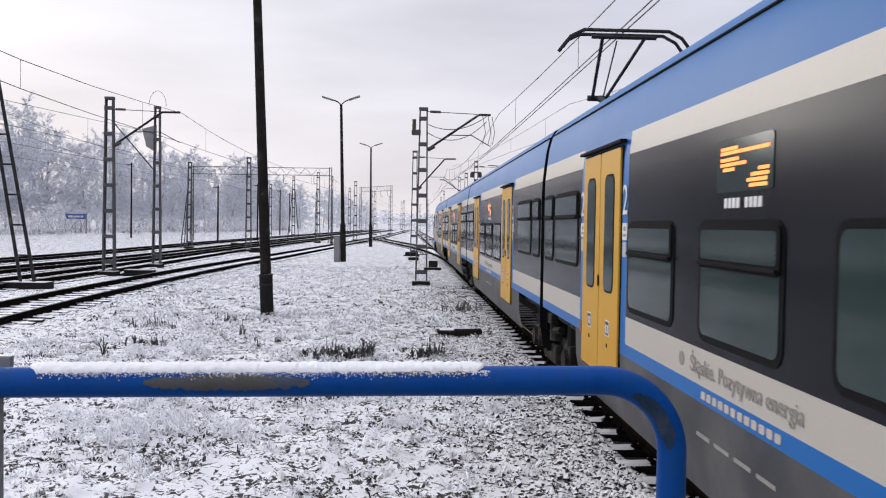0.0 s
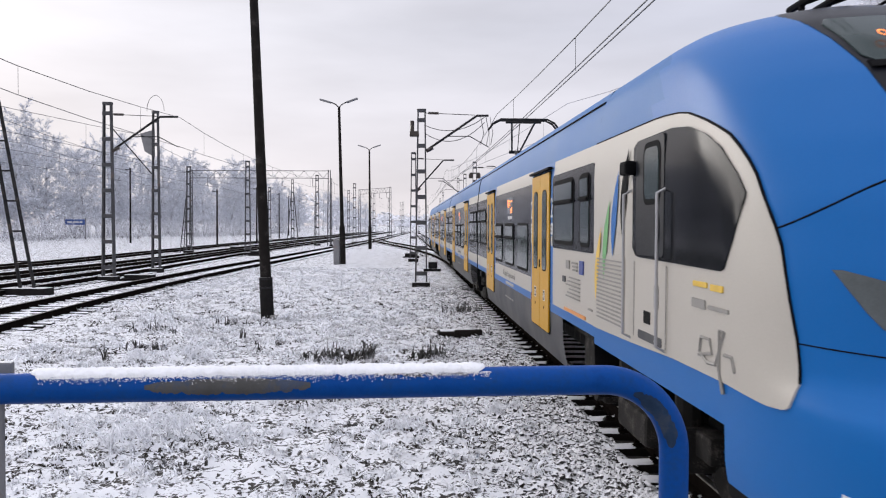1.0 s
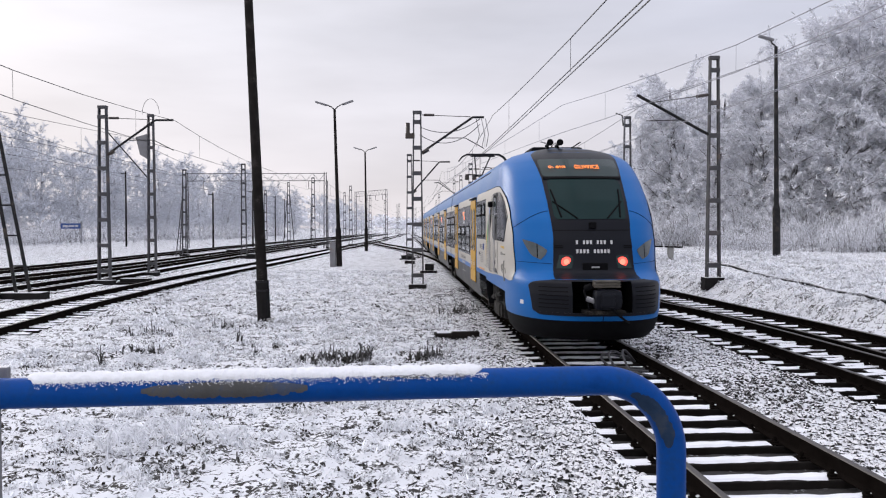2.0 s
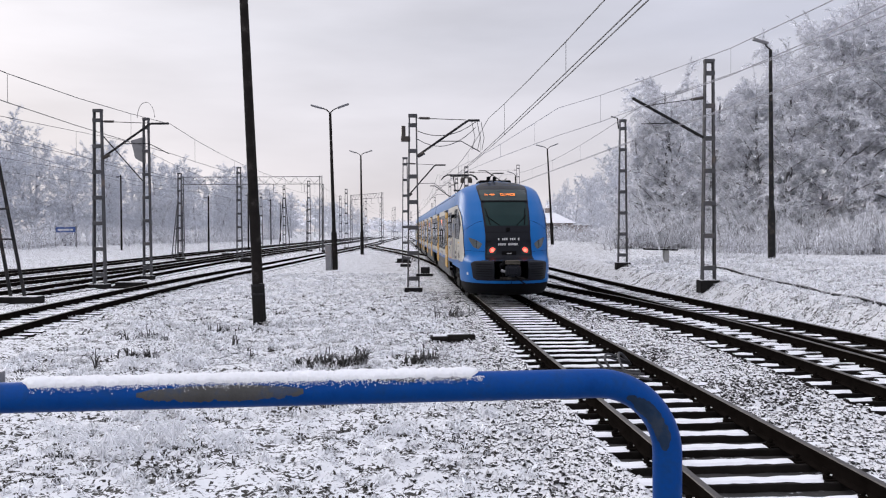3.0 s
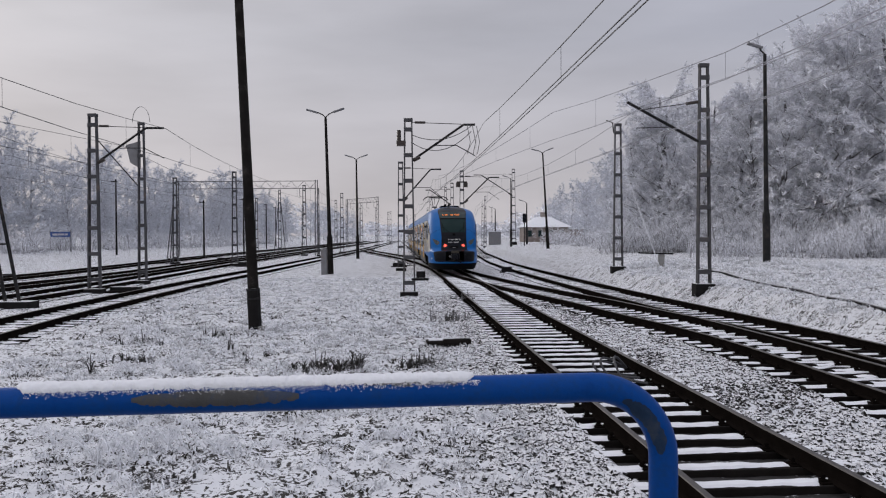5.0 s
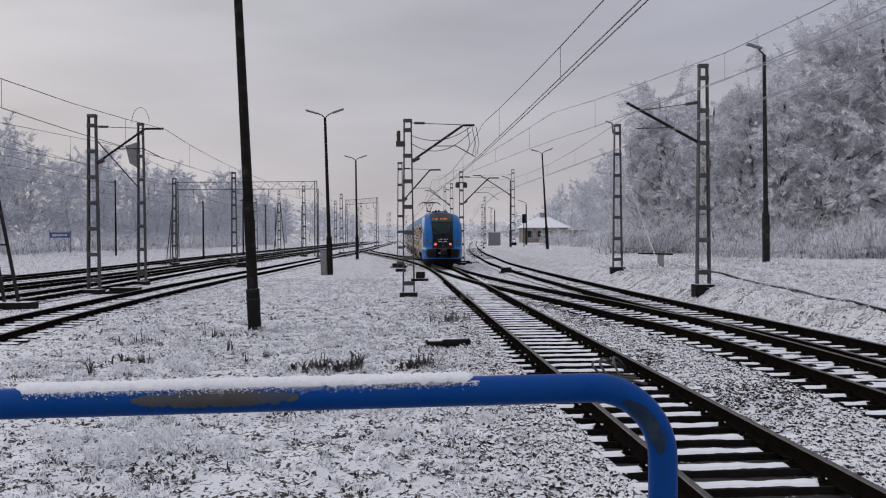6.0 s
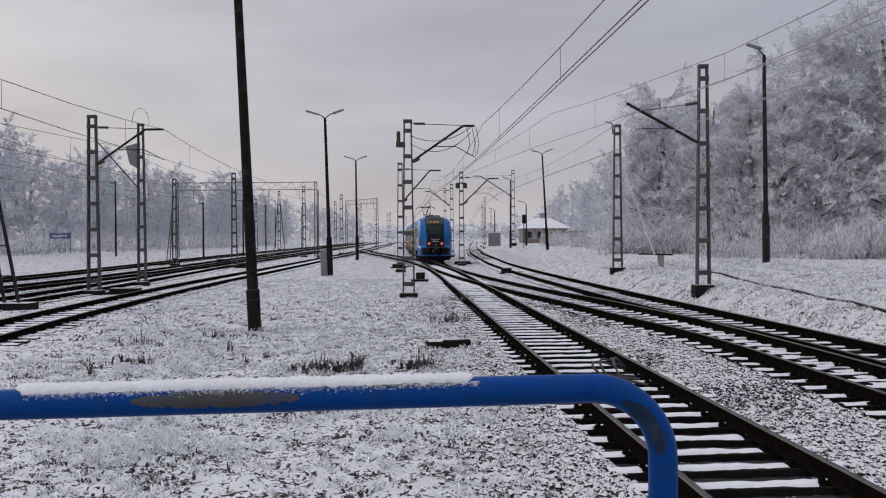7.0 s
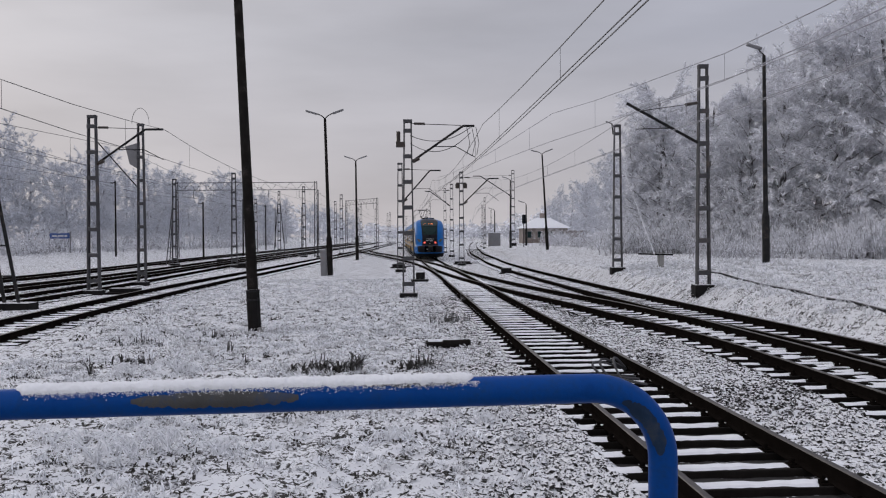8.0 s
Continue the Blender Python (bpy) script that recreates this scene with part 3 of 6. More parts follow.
s.tube([(0.3, 0, 6.0), (0.3, 0, 6.35)], 0.16, 10)
s.soft_box((-0.4, -0.1, 6.35), (0.4, 0.1, 6.45), 0.02)
part("surge_arrester", s, INSULATOR, m)
m = lattice_mast(0.97, 93, 8.0, 0.42)
bracket(m, 5.6, 7.2, -2.9, 0.8, 0.05)
lattice_mast(0.3, 118, 9.0, 0.4)
m = lattice_mast(10.6, 128, 11.2, 0.62, z=1.0, battens=9)
bracket(m, 7.2, 10.3, -6.0, 0.8, 0.07)
m = lattice_mast(8.9, 29, 7.7, 0.42, label="rusty grey lattice mast with a raking arm on the snowy bank")
tube_part("bracket_arm", [(-0.18, 0, 5.05), (-2.6, 0, 6.4)], 0.05, STEEL_DARK, m)
tube_part("tie_rod", [(-0.15, 0, 6.4), (-2.05, 0, 6.15)], 0.014, STEEL_DARK, m, 5)
tube_part("insulator", [(-0.2, 0, 6.4), (-0.6, 0, 6.34)], 0.055, INSULATOR, m, 8)
tube_part("registration_arm", [(-1.1, 0, 5.55), (-2.3, 0, 5.52)], 0.016, STEEL_DARK, m, 5)
m = lattice_mast(8.4, 40.8, 7.05, 0.42, label="twin-pole lattice mast with a small lamp on the bank")
tube_part("lamp_arm", [(-0.2, 0, 6.6), (-0.25, 0, 7.1), (-0.55, 0, 7.2)], 0.03, STEEL_DARK, m)
tube_part("guy_wire", [(0.2, 0, 5.2), (1.75, -1.2, 0.05)], 0.022, SNOW, m, 5, "white rimed guy wire")
# left yard
m = lattice_mast(-14.3, 34.7, 7.35, 0.46, label="lattice steel mast with bracket arm between the tracks")
bracket(m, 5.35, 6.75, 2.9, 0.72)
m = lattice_mast(-14.6, 41.1, 7.85, 0.36, label="slender mast with a hanging sheet-metal weight guard")
tube_part("pull_rod", [(-0.2, 0, 4.8), (-2.2, 0.0, 7.1)], 0.03, STEEL_DARK, m)
s = Shape()
s.add([(-0.75, 0, 6.75), (-0.05, 0, 6.95), (-0.05, 0, 5.6), (-0.55, 0, 5.9), (-0.75, 0.04, 6.75), (-0.05, 0.04, 6.95), (-0.05, 0.04, 5.6), (-0.55, 0.04, 5.9)], [(0, 1, 2, 3), (7, 6, 5, 4), (0, 4, 5, 1), (1, 5, 6, 2), (2, 6, 7, 3), (3, 7, 4, 0)])
part("weight_guard", s, STEEL_GREY, m)
tube_part("wire_loop", [(0.0 + 0.42 * math.cos(a), 0, 7.85 + 0.75 * math.sin(a)) for a in [math.pi * k / 12 for k in range(13)]], 0.012, WIRE, m, 4)
lattice_mast(-16.1, 65.4, 7.3, 0.42)
street_lamp(-6.78, 50.9, 9.7, -1.5, base_box=True)
street_lamp(-8.5, 84, 10.1, -0.5)
street_lamp(14.95, 39.2, 9.9, -0.6, False, "single grey steel lamp post on the snowy bank", arm=0.4)
street_lamp(10.85, 88, 10.2, -3, True, "slender lamp post with a cross arm on the bank")


def timber_pole():
    t = thing("timber_pole", "dark leaning timber pole bolted to a stub post", "pole", pose(-4.66, 20.9, -0.05, 0, -2.35, 0))
    s = Shape()
    s.tube([(0, 0, 0.75 + k * 0.5) for k in range(19)], 0.135, 12, r_end=0.095)
    part("pole", s, POLE_WOOD, t, smooth=True)
    s = Shape()
    s.tube([(0, 0, -0.4), (0, 0, 0.5), (0, 0, 1.06)], 0.165, 8)
    part("stub_post", s, DARK_BLOCK, t)
    for z in (0.78, 1.0):
        s = Shape()
        s.tube([(0, 0, z), (0, 0, z + 0.05)], 0.172, 12)
        part("clamp_band", s, STEEL_DARK, t)
    s = Shape()
    s.soft_box((0.1, -0.2, -0.1), (0.28, 0.05, 0.12), 0.03)
    part("stone", s, CONCRETE, t)


timber_pole()


def a_frame():
    t = thing("a_frame_mast", "dark raking steel legs of an anchor mast", "catenary mast", pose(-14.05, 27.6, land(-14.05, 27.6)))
    for x in (-0.35, 0.35):
        tube_part("leg", [(x * 0.66, 0, 0.1), (-1.55 + x * 0.5, 0.6, 7.2)], 0.06, STEEL_DARK, t)
    for k in range(1, 6):
        tube_part("rung", [(-0.23 - 0.22 * k, 0.084 * k, 1.0 * k + 0.1), (0.23 - 0.224 * k, 0.084 * k, 1.0 * k + 0.1)], 0.03, STEEL_DARK, t)
    s = Shape()
    s.soft_box((-0.75, -0.35, -0.2), (0.7, 0.35, 0.24), 0.03)
    part("foot", s, DARK_BLOCK, t)


a_frame()


def gantry(x0, x1, y0, y1, z_beam, label, tall=0.6):
    """Lattice legs that carry a lattice beam across the tracks."""
    t = thing("gantry", label, "catenary gantry")
    v0, v1 = Vector((x0, y0, z_beam)), Vector((x1, y1, z_beam))
    for v in (v0, v1):
        s = Shape()
        for dx in (-0.2, 0.2):
            s.tube([(v.x + dx, v.y, -0.1), (v.x + dx * 0.6, v.y, z_beam + tall + 0.35)], 0.06, 4)
        for k in range(10):
            z = z_beam * k / 10
            s.tube([(v.x - 0.19, v.y, z), (v.x + 0.19, v.y, z + z_beam / 10)], 0.025, 4)
        part("leg", s, MAST, t)
    s = Shape()
    n = 22
    for dz in (0, tall * 1.4):
        s.tube([v0 + Vector((0, 0, dz)), v1 + Vector((0, 0, dz))], 0.045, 4)
    for k in range(n):
        a, b = v0.lerp(v1, k / n), v0.lerp(v1, (k + 1) / n)
        s.tube([a + Vector((0, 0, 0 if k % 2 else tall * 1.4)), b + Vector((0, 0, tall * 1.4 if k % 2 else 0))], 0.022, 4)
    part("beam", s, MAST, t)
    for f in (0.12, 0.4, 0.66, 0.88):
        p = v0.lerp(v1, f)
        tube_part("hanger", [p, p + Vector((0, 0, -0.9)), p + Vector((0.5, 0, -1.0))], 0.03, STEEL_DARK, t)
    return t


gantry(-30.4, -14.5, 97, 97, 7.7, "lattice steel gantry spanning the yard tracks")
gantry(-18.2, -11.6, 160, 150, 8.2, "far lattice gantry spanning the yard tracks")

# ---------------------------------------------------------------- the train
# Its own space: x across, y forward from the tail lamps, z up from the rail.
HALF = ((0.23, 1.20), (0.38, 1.30), (0.70, 1.36), (1.06, 1.37), (2.60, 1.37), (2.77, 1.365), (2.97, 1.345), (3.2, 1.315), (3.38, 1.27), (3.50, 1.19), (3.60, 1.02), (3.69, 0.74), (3.75, 0.45), (3.78, 0.20), (3.79, 0.0))
TIP = ((0.23, -0.36), (0.36, -0.54), (0.50, -0.62), (0.66, -0.68), (1.0, -0.70), (1.20, -0.62), (1.25, -0.50), (1.32, -0.20), (1.40, -0.10), (1.54, -0.05), (1.9, 0.04), (2.26, 0.20), (2.6, 0.48), (3.03, 0.93), (3.25, 1.22), (3.44, 1.53), (3.58, 1.88), (3.68, 2.25), (3.75, 2.75), (3.78, 3.2), (3.79, 3.5))
NOSE_END, ROUND = 5.0, 2.5
BAY = 0.50                             # half width of the coupler bay


def half_width(z):
    return float(np.interp(z, [a for a, b in HALF], [b for a, b in HALF]))


def tip(z):
    return float(np.interp(z, [a for a, b in TIP], [b for a, b in TIP]))


def reach(z):
    return min(NOSE_END - 0.2, max(1.45, tip(z) + 1.45))


def front_u(x, z):
    """How far forward of the lamps the nose lies at x across and z up."""
    w = max(half_width(z), 1e-3)
    k = max(0.0, 1 - min(1, abs(x) / w) ** ROUND) ** (1 / ROUND)
    return reach(z) - (reach(z) - tip(z)) * k


def side_x(u, z):
    """Half width of the nose at u along and z up."""
    if u >= reach(z):
        return half_width(z)
    k = min(1, max(0, (reach(z) - u) / (reach(z) - tip(z))))
    return half_width(z) * max(0.0, 1 - k ** ROUND) ** (1 / ROUND)


def front_panel(z0, z1, left, right, off, rows=14, cols=16, round_ends=0.0):
    """A thin panel that lies on the nose; left and right give x by height."""
    s = Shape()
    out = []
    for i in range(rows + 1):
        z = z0 + (z1 - z0) * i / rows
        a, b = left(z), right(z)
        line = []
        for j in range(cols + 1):
            x = a + (b - a) * j / cols
            line.append((x, front_u(x, z) - off, z + off * 0.3))
        out.append(line)
    s.grid(out)
    edge = out[0] + [r[-1] for r in out[1:]] + out[-1][-2::-1] + [r[0] for r in out[-2:0:-1]]
    back = [(x, y + off + 0.02, z) for x, y, z in edge]
    n = len(edge)
    s.add(edge + back, [(i, i + n, (i + 1) % n + n, (i + 1) % n) for i in range(n)])
    return s


def side_panel(us, low, high, off, sgn=-1, rows=10):
    """A thin panel on the flank of the nose; low and high give z by place along."""
    out = []
    for u in us:
        a, b = low(u), high(u)
        out.append([(sgn * (side_x(u, a + (b - a) * j / rows) + off), u - off * 0.3, a + (b - a) * j / rows) for j in range(rows + 1)])
    s = Shape()
    s.grid(out, flip=sgn < 0)
    edge = out[0] + [r[-1] for r in out[1:]] + out[-1][-2::-1] + [r[0] for r in out[-2:0:-1]]
    back = [(x - sgn * (off + 0.02), y, z) for x, y, z in edge]
    n = len(edge)
    s.add(edge + back, [(i, (i + 1) % n, (i + 1) % n + n, i + n) for i in range(n)])
    return s


def by_height(*pairs):
    return lambda z: float(np.interp(z, [p[0] for p in pairs], [p[1] for p in pairs]))


def pane(u0, u1, z0, z1, sgn, out, r=0.08, thick=0.012, slot=0, shape=None):
    """A rounded plate on the flank whose face stands at out from the middle."""
    s = shape or Shape()
    ring = []
    for cu, cz, a0 in ((u1 - r, z1 - r, 0), (u0 + r, z1 - r, 90), (u0 + r, z0 + r, 180), (u1 - r, z0 + r, 270)):
        for k in range(5):
            a = radians(a0 + 22.5 * k)
            ring.append((cu + r * math.cos(a), cz + r * math.sin(a)))
    n = len(ring)
    vs = [(sgn * out, u, z) for u, z in ring] + [(sgn * (out - thick), u, z) for u, z in ring]
    face = tuple(range(n)) if sgn > 0 else tuple(range(n - 1, -1, -1))
    s.add(vs, [face] + [(i, i + n, (i + 1) % n + n, (i + 1) % n) for i in range(n)], slot)
    return s


def shell(parent, u0, u1, paint, breaks, skip):
    """The skin of a car, painted by place along and height."""
    zs = [(z, w) for z, w in HALF if z >= 0.38]
    zs = sorted(set(zs + [(1.0, 1.369), (1.11, 1.37), (1.35, 1.37), (1.85, 1.37)]))
    us = sorted({u0, u1, *[b for b in breaks if u0 < b < u1]})
    s = Shape()
    for sgn in (-1, 1):
        for (za, wa), (zb, wb) in zip(zs, zs[1:]):
            for ua, ub in zip(us, us[1:]):
                mid_u, mid_z = (ua + ub) / 2, (za + zb) / 2
                if mid_z < 1.0 and skip(mid_u):
                    continue
                q = [(sgn * wa, ua, za), (sgn * wa, ub, za), (sgn * wb, ub, zb), (sgn * wb, ua, zb)]
                s.add(q, [(3, 2, 1, 0) if sgn < 0 else (0, 1, 2, 3)], paint(mid_u, mid_z))
    for u in (u0, u1):
        ring = [(-w, u, z) for z, w in zs] + [(w, u, z) for z, w in reversed(zs)]
        s.add(ring, [tuple(range(len(ring)))], 5)
    me = s.mesh("body", [SKIRT, SKY_BLUE, CREAM, ANTHRACITE, ROOF_BLUE, RUBBER])
    bm = bmesh.new()
    bm.from_mesh(me)
    bmesh.ops.remove_doubles(bm, verts=bm.verts[:], dist=0.0005)
    bm.to_mesh(me)
    bm.free()
    me.polygons.foreach_set("use_smooth", [True] * len(me.polygons))
    me.set_sharp_from_angle(angle=radians(30))
    return part("car_body", me, None, parent)


def lettering(text, size, m, mat, parent, name="lettering", label=""):
    cu = bpy.data.curves.new(name, "FONT")
    cu.body, cu.size, cu.align_x, cu.align_y, cu.extrude = text, size, "CENTER", "CENTER", 0.001
    cu.materials.append(mat)
    ob = new(name, cu)
    ob.parent, ob.matrix_basis = parent, m
    return tagged(ob, label)


DOORS = ((7.67, 9.2), (14.83, 16.38), (22.75, 24.3), (29.75, 31.35), (37.55, 39.15), (44.6, 46.15), (52.52, 54.07), (59.7, 61.23))
JOINTS = (19.25, 34.45, 49.65)
LENGTH = 68.9
BOGIES = (4.05, *JOINTS, LENGTH - 4.05)
MIRROR = LENGTH


def near_door(u, d=0.0):
    return any(a - d < u < b + d for a, b in DOORS)


def over_bogie(u):
    return u < 6.75 or u > LENGTH - 6.75 or any(abs(u - j) < 2.45 for j in JOINTS)


def livery(u, z):
    if z > 2.97:
        return 4
    if z < 1.0:
        return 0
    if near_door(u, 0.2):
        return 1
    if z < 1.11:
        return 1
    if z < 1.35 or z > 2.77:
        return 2
    end = u < 7.5 or u > LENGTH - 7.5
    return 2 if end else 3


def window(parent, u0, u1, z0, z1, sgn, bar=True):
    """A rubber-framed pane; with bar, its upper third is a proud tilting sash."""
    f = part("window", pane(u0 - 0.045, u1 + 0.045, z0 - 0.045, z1 + 0.045, sgn, 1.378, 0.11), RUBBER, parent)
    part("glass", pane(u0, u1, z0, z1, sgn, 1.382, 0.07), GLASS, f)
    if bar:
        zb = z0 + (z1 - z0) * 0.68
        part("sash", pane(u0 - 0.015, u1 + 0.015, zb - 0.035, z1 + 0.02, sgn, 1.392, 0.05), RUBBER, f, "black sash of the tilting window")
        part("sash_glass", pane(u0 + 0.02, u1 - 0.02, zb + 0.02, z1 - 0.015, sgn, 1.395, 0.03), GLASS, f)
        lo, hi = min(sgn * 1.385, sgn * 1.412), max(sgn * 1.385, sgn * 1.412)
        part("glazing_bar", Shape().soft_box((lo, u0 + 0.0, zb - 0.02), (hi, u1 - 0.0, zb + 0.005), 0.006), RUBBER, f)
    return f


def door(parent, a, b, sgn):
    f = part("door_frame", pane(a - 0.014, b + 0.014, 0.68, 2.875, sgn, 1.376, 0.03), RUBBER, parent)
    s = Shape()
    s.soft_box((min(sgn * 1.36, sgn * 1.425), a - 0.1, 2.885), (max(sgn * 1.36, sgn * 1.425), b + 0.1, 2.915), 0.008)
    part("drip_rail", s, RUBBER, f)
    mid = (a + b) / 2
    for u0, u1 in ((a + 0.012, mid - 0.012), (mid + 0.012, b - 0.012)):
        leaf = part("door_leaf", pane(u0, u1, 0.70, 2.85, sgn, 1.392, 0.03, 0.03), YELLOW, parent, "yellow sliding door leaf with a tall window")
        c = (u0 + u1) / 2
        part("rubber_seal", pane(c - 0.192, c + 0.192, 1.51, 2.63, sgn, 1.395, 0.10), RUBBER, leaf)
        part("glass", pane(c - 0.175, c + 0.175, 1.53, 2.61, sgn, 1.399, 0.085), DOOR_GLASS, leaf)
        k = part("sticker", pane(c - 0.08, c + 0.08, 1.10, 1.25, sgn, 1.3945, 0.01), WHITE_PRINT, leaf, "white sticker with a dark field")
        part("dark_field", pane(c - 0.068, c + 0.068, 1.112, 1.238, sgn, 1.3965, 0.01), SKIRT, k)
        for d in (-0.035, 0.03):
            part("print_bar", pane(c + d - 0.016, c + d + 0.016, 1.13, 1.21, sgn, 1.3985, 0.006), WHITE_PRINT, k)
        part("lock", pane(c - 0.02, c + 0.02, 0.99, 1.03, sgn, 1.396, 0.015), RUBBER, leaf)
    part("button", pane(mid - 0.025, mid + 0.025, 1.55, 1.66, sgn, 1.402, 0.02), RUBBER, f)
    return f


def nose(parent):
    zs = []
    for a, b in zip(TIP, TIP[1:]):
        n = max(1, int((b[0] - a[0]) / 0.06))
        zs += [a[0] + (b[0] - a[0]) * k / n for k in range(n)]
    zs.append(3.789)
    s = Shape()
    for i, (za, zb) in enumerate(zip(zs, zs[1:])):
        ra, rb = [], []
        for z, r in ((za, ra), (zb, rb)):
            half = []
            for k in range(7):
                half.append((half_width(z), NOSE_END + (reach(z) - NOSE_END) * k / 7))
            for k in range(29):
                a = math.pi / 2 * k / 28
                c, t = math.cos(a) ** (2 / ROUND), math.sin(a) ** (2 / ROUND)
                half.append((half_width(z) * c, reach(z) - (reach(z) - tip(z)) * t))
            r += [(-x, u, z) for x, u in half] + [(x, u, z) for x, u in reversed(half[:-1])]
        k = len(ra)
        for j in range(k - 1):
            u = (ra[j][1] + ra[j + 1][1]) / 2
            z = (za + zb) / 2
            if z < 0.95 and 1.65 < u and abs(ra[j][0]) > 0.5:
                continue
            if 0.67 < z < 1.26 and min(abs(ra[j][0]), abs(ra[j + 1][0])) < BAY and u < 1:
                continue
            slot = 5 if z < 0.57 else 4 if z > 2.97 and u > 3.0 else 1
            s.add([ra[j], ra[j + 1], rb[j + 1], rb[j]], [(0, 1, 2, 3)], slot)
    me = s.mesh("nose", [SKIRT, SKY_BLUE, CREAM, ANTHRACITE, ROOF_BLUE, RUBBER])
    bm = bmesh.new()
    bm.from_mesh(me)
    bmesh.ops.remove_doubles(bm, verts=bm.verts[:], dist=0.0005)
    bmesh.ops.recalc_face_normals(bm, faces=bm.faces[:])
    bm.to_mesh(me)
    bm.free()
    me.polygons.foreach_set("use_smooth", [True] * len(me.polygons))
    me.set_sharp_from_angle(angle=radians(38))
    n = part("nose", me, None, parent, "rounded bright blue end of the train")
    # black centre with windscreen, display and lamps
    w_mask = by_height((1.22, 0.74), (1.36, 0.71), (1.54, 0.70), (2.0, 0.68), (2.26, 0.70), (3.03, 0.74), (3.44, 0.80), (3.55, 0.79), (3.68, 0.60), (3.77, 0.2))
    part("black_mask", front_panel(1.235, 3.77, lambda z: -w_mask(z), w_mask, 0.006, 60, 24), MASK, n, "matt black centre panel of the train end", True)
    w_glass = by_height((2.27, 0.60), (2.34, 0.64), (2.9, 0.665), (2.98, 0.65), (3.01, 0.60))
    part("windscreen", front_panel(2.27, 3.01, lambda z: -w_glass(z), w_glass, 0.014, 20, 20), DOOR_GLASS, n, "dark windscreen with wipers", True)
    w_disp = by_height((3.06, 0.68), (3.10, 0.72), (3.38, 0.74), (3.42, 0.70))
    display = part("destination_display", front_panel(3.06, 3.42, lambda z: -w_disp(z), w_disp, 0.016, 8, 20), GLASS, n, "dark display with amber lettering", True)
    slope = math.degrees(math.atan2(0.19, front_u(0, 3.34) - front_u(0, 3.15)))
    for text, x, size in (("Os. 40559", -0.43, 0.078), ("GLIWICE", 0.12, 0.118)):
        lettering(text, size, pose(x, front_u(x, 3.24) - 0.035, 3.25, slope, 0, 0) @ Matrix.Diagonal((1, 1.55, 1, 1)), AMBER, display)
    part("brow", front_panel(3.012, 3.055, lambda z: -0.72, lambda z: 0.72, 0.03, 3, 16), RUBBER, n)
    for x0, x1, xt in ((-0.52, -0.25, -0.63), (0.52, 0.28, 0.60)):
        pts = [(x0 + (xt - x0) * k / 8, front_u(x0 + (xt - x0) * k / 8, 2.31 + 0.5 * k / 8) - 0.035, 2.31 + 0.5 * k / 8) for k in range(9)]
        tube_part("wiper", pts, 0.014, RUBBER, n)
        pts = [(x1 + (xt - x1) * k / 8, front_u(x1 + (xt - x1) * k / 8, 2.29 + 0.3 * k / 8) - 0.03, 2.29 + 0.3 * k / 8) for k in range(9)]
        tube_part("wiper", pts, 0.012, RUBBER, n)
    part("seam", front_panel(2.07, 2.082, lambda z: -0.67, lambda z: 0.67, 0.009, 1, 16), RUBBER, n)
    s = Shape()
    s.soft_box((-0.06, front_u(0, 2.15) - 0.07, 2.11), (0.06, front_u(0, 2.15) + 0.02, 2.22), 0.02)
    part("camera_box", s, RUBBER, n)
    for z, cells in ((1.87, (0, 2, 3, 4, 6, 7, 8, 10)), (1.715, (0, 1, 2, 3, 5, 6, 7, 8, 9))):
        for c in cells:
            a = -0.31 + c * 0.06
            s = Shape()
            s.box((a, front_u(a + 0.02, z) - 0.014, z - 0.034), (a + 0.036, front_u(a + 0.02, z) + 0.02, z + 0.034))
            part("number_bar", s, WHITE_PRINT, n)
    for sgn in (-1, 1):
        pts = [(sgn * x, z) for x, z in [(0.72 + 0.62 * k / 14, 2.42 - 0.34 * (k / 14) ** 1.6) for k in range(15)]]
        tube_part("seam", [(x, front_u(x, z) - 0.001, z) for x, z in pts], 0.006, RUBBER, n, 5)
        pts = [(sgn * x, z) for x, z in [(0.72 + 0.58 * k / 14, 1.50 + 0.03 * k / 14) for k in range(15)]]
        tube_part("seam", [(x, front_u(x, z) - 0.001, z) for x, z in pts], 0.004, RUBBER, n, 5)
    for sgn in (-1, 1):
        w_in, w_out = by_height((1.42, 0.40), (1.60, 0.36), (1.64, 0.40)), by_height((1.42, 0.66), (1.64, 0.60))
        box = part("tail_lamp", front_panel(1.42, 1.65, (lambda z: -w_out(z)) if sgn < 0 else w_in, (lambda z: -w_in(z)) if sgn < 0 else w_out, 0.014, 6, 6), GLASS, n, "round glowing red tail lamp")
        c = Vector((sgn * 0.487, front_u(0.487, 1.54) - 0.024, 1.535))
        s = Shape()
        ring = [c + Vector((0.088 * math.cos(a), 0, 0.088 * math.sin(a))) for a in [math.tau * k / 20 for k in range(20)]]
        core = [c + Vector((0.05 * math.cos(a), -0.012, 0.05 * math.sin(a))) for a in [math.tau * k / 20 for k in range(20)]]
        s.add(ring + core, [(k, (k + 1) % 20, (k + 1) % 20 + 20, k + 20) for k in range(20)], 0)
        s.add(core, [tuple(range(20))], 1)
        part("lamp_lens", s, [LAMP_RED, LAMP_CORE], box)
        # the large clear side lamps in the blue
        a = by_height((1.57, 0.89), (1.65, 0.82), (1.73, 0.785), (1.78, 0.85), (1.85, 0.96), (1.915, 1.14))
        b = by_height((1.57, 0.91), (1.63, 1.03), (1.72, 1.085), (1.82, 1.13), (1.915, 1.17))
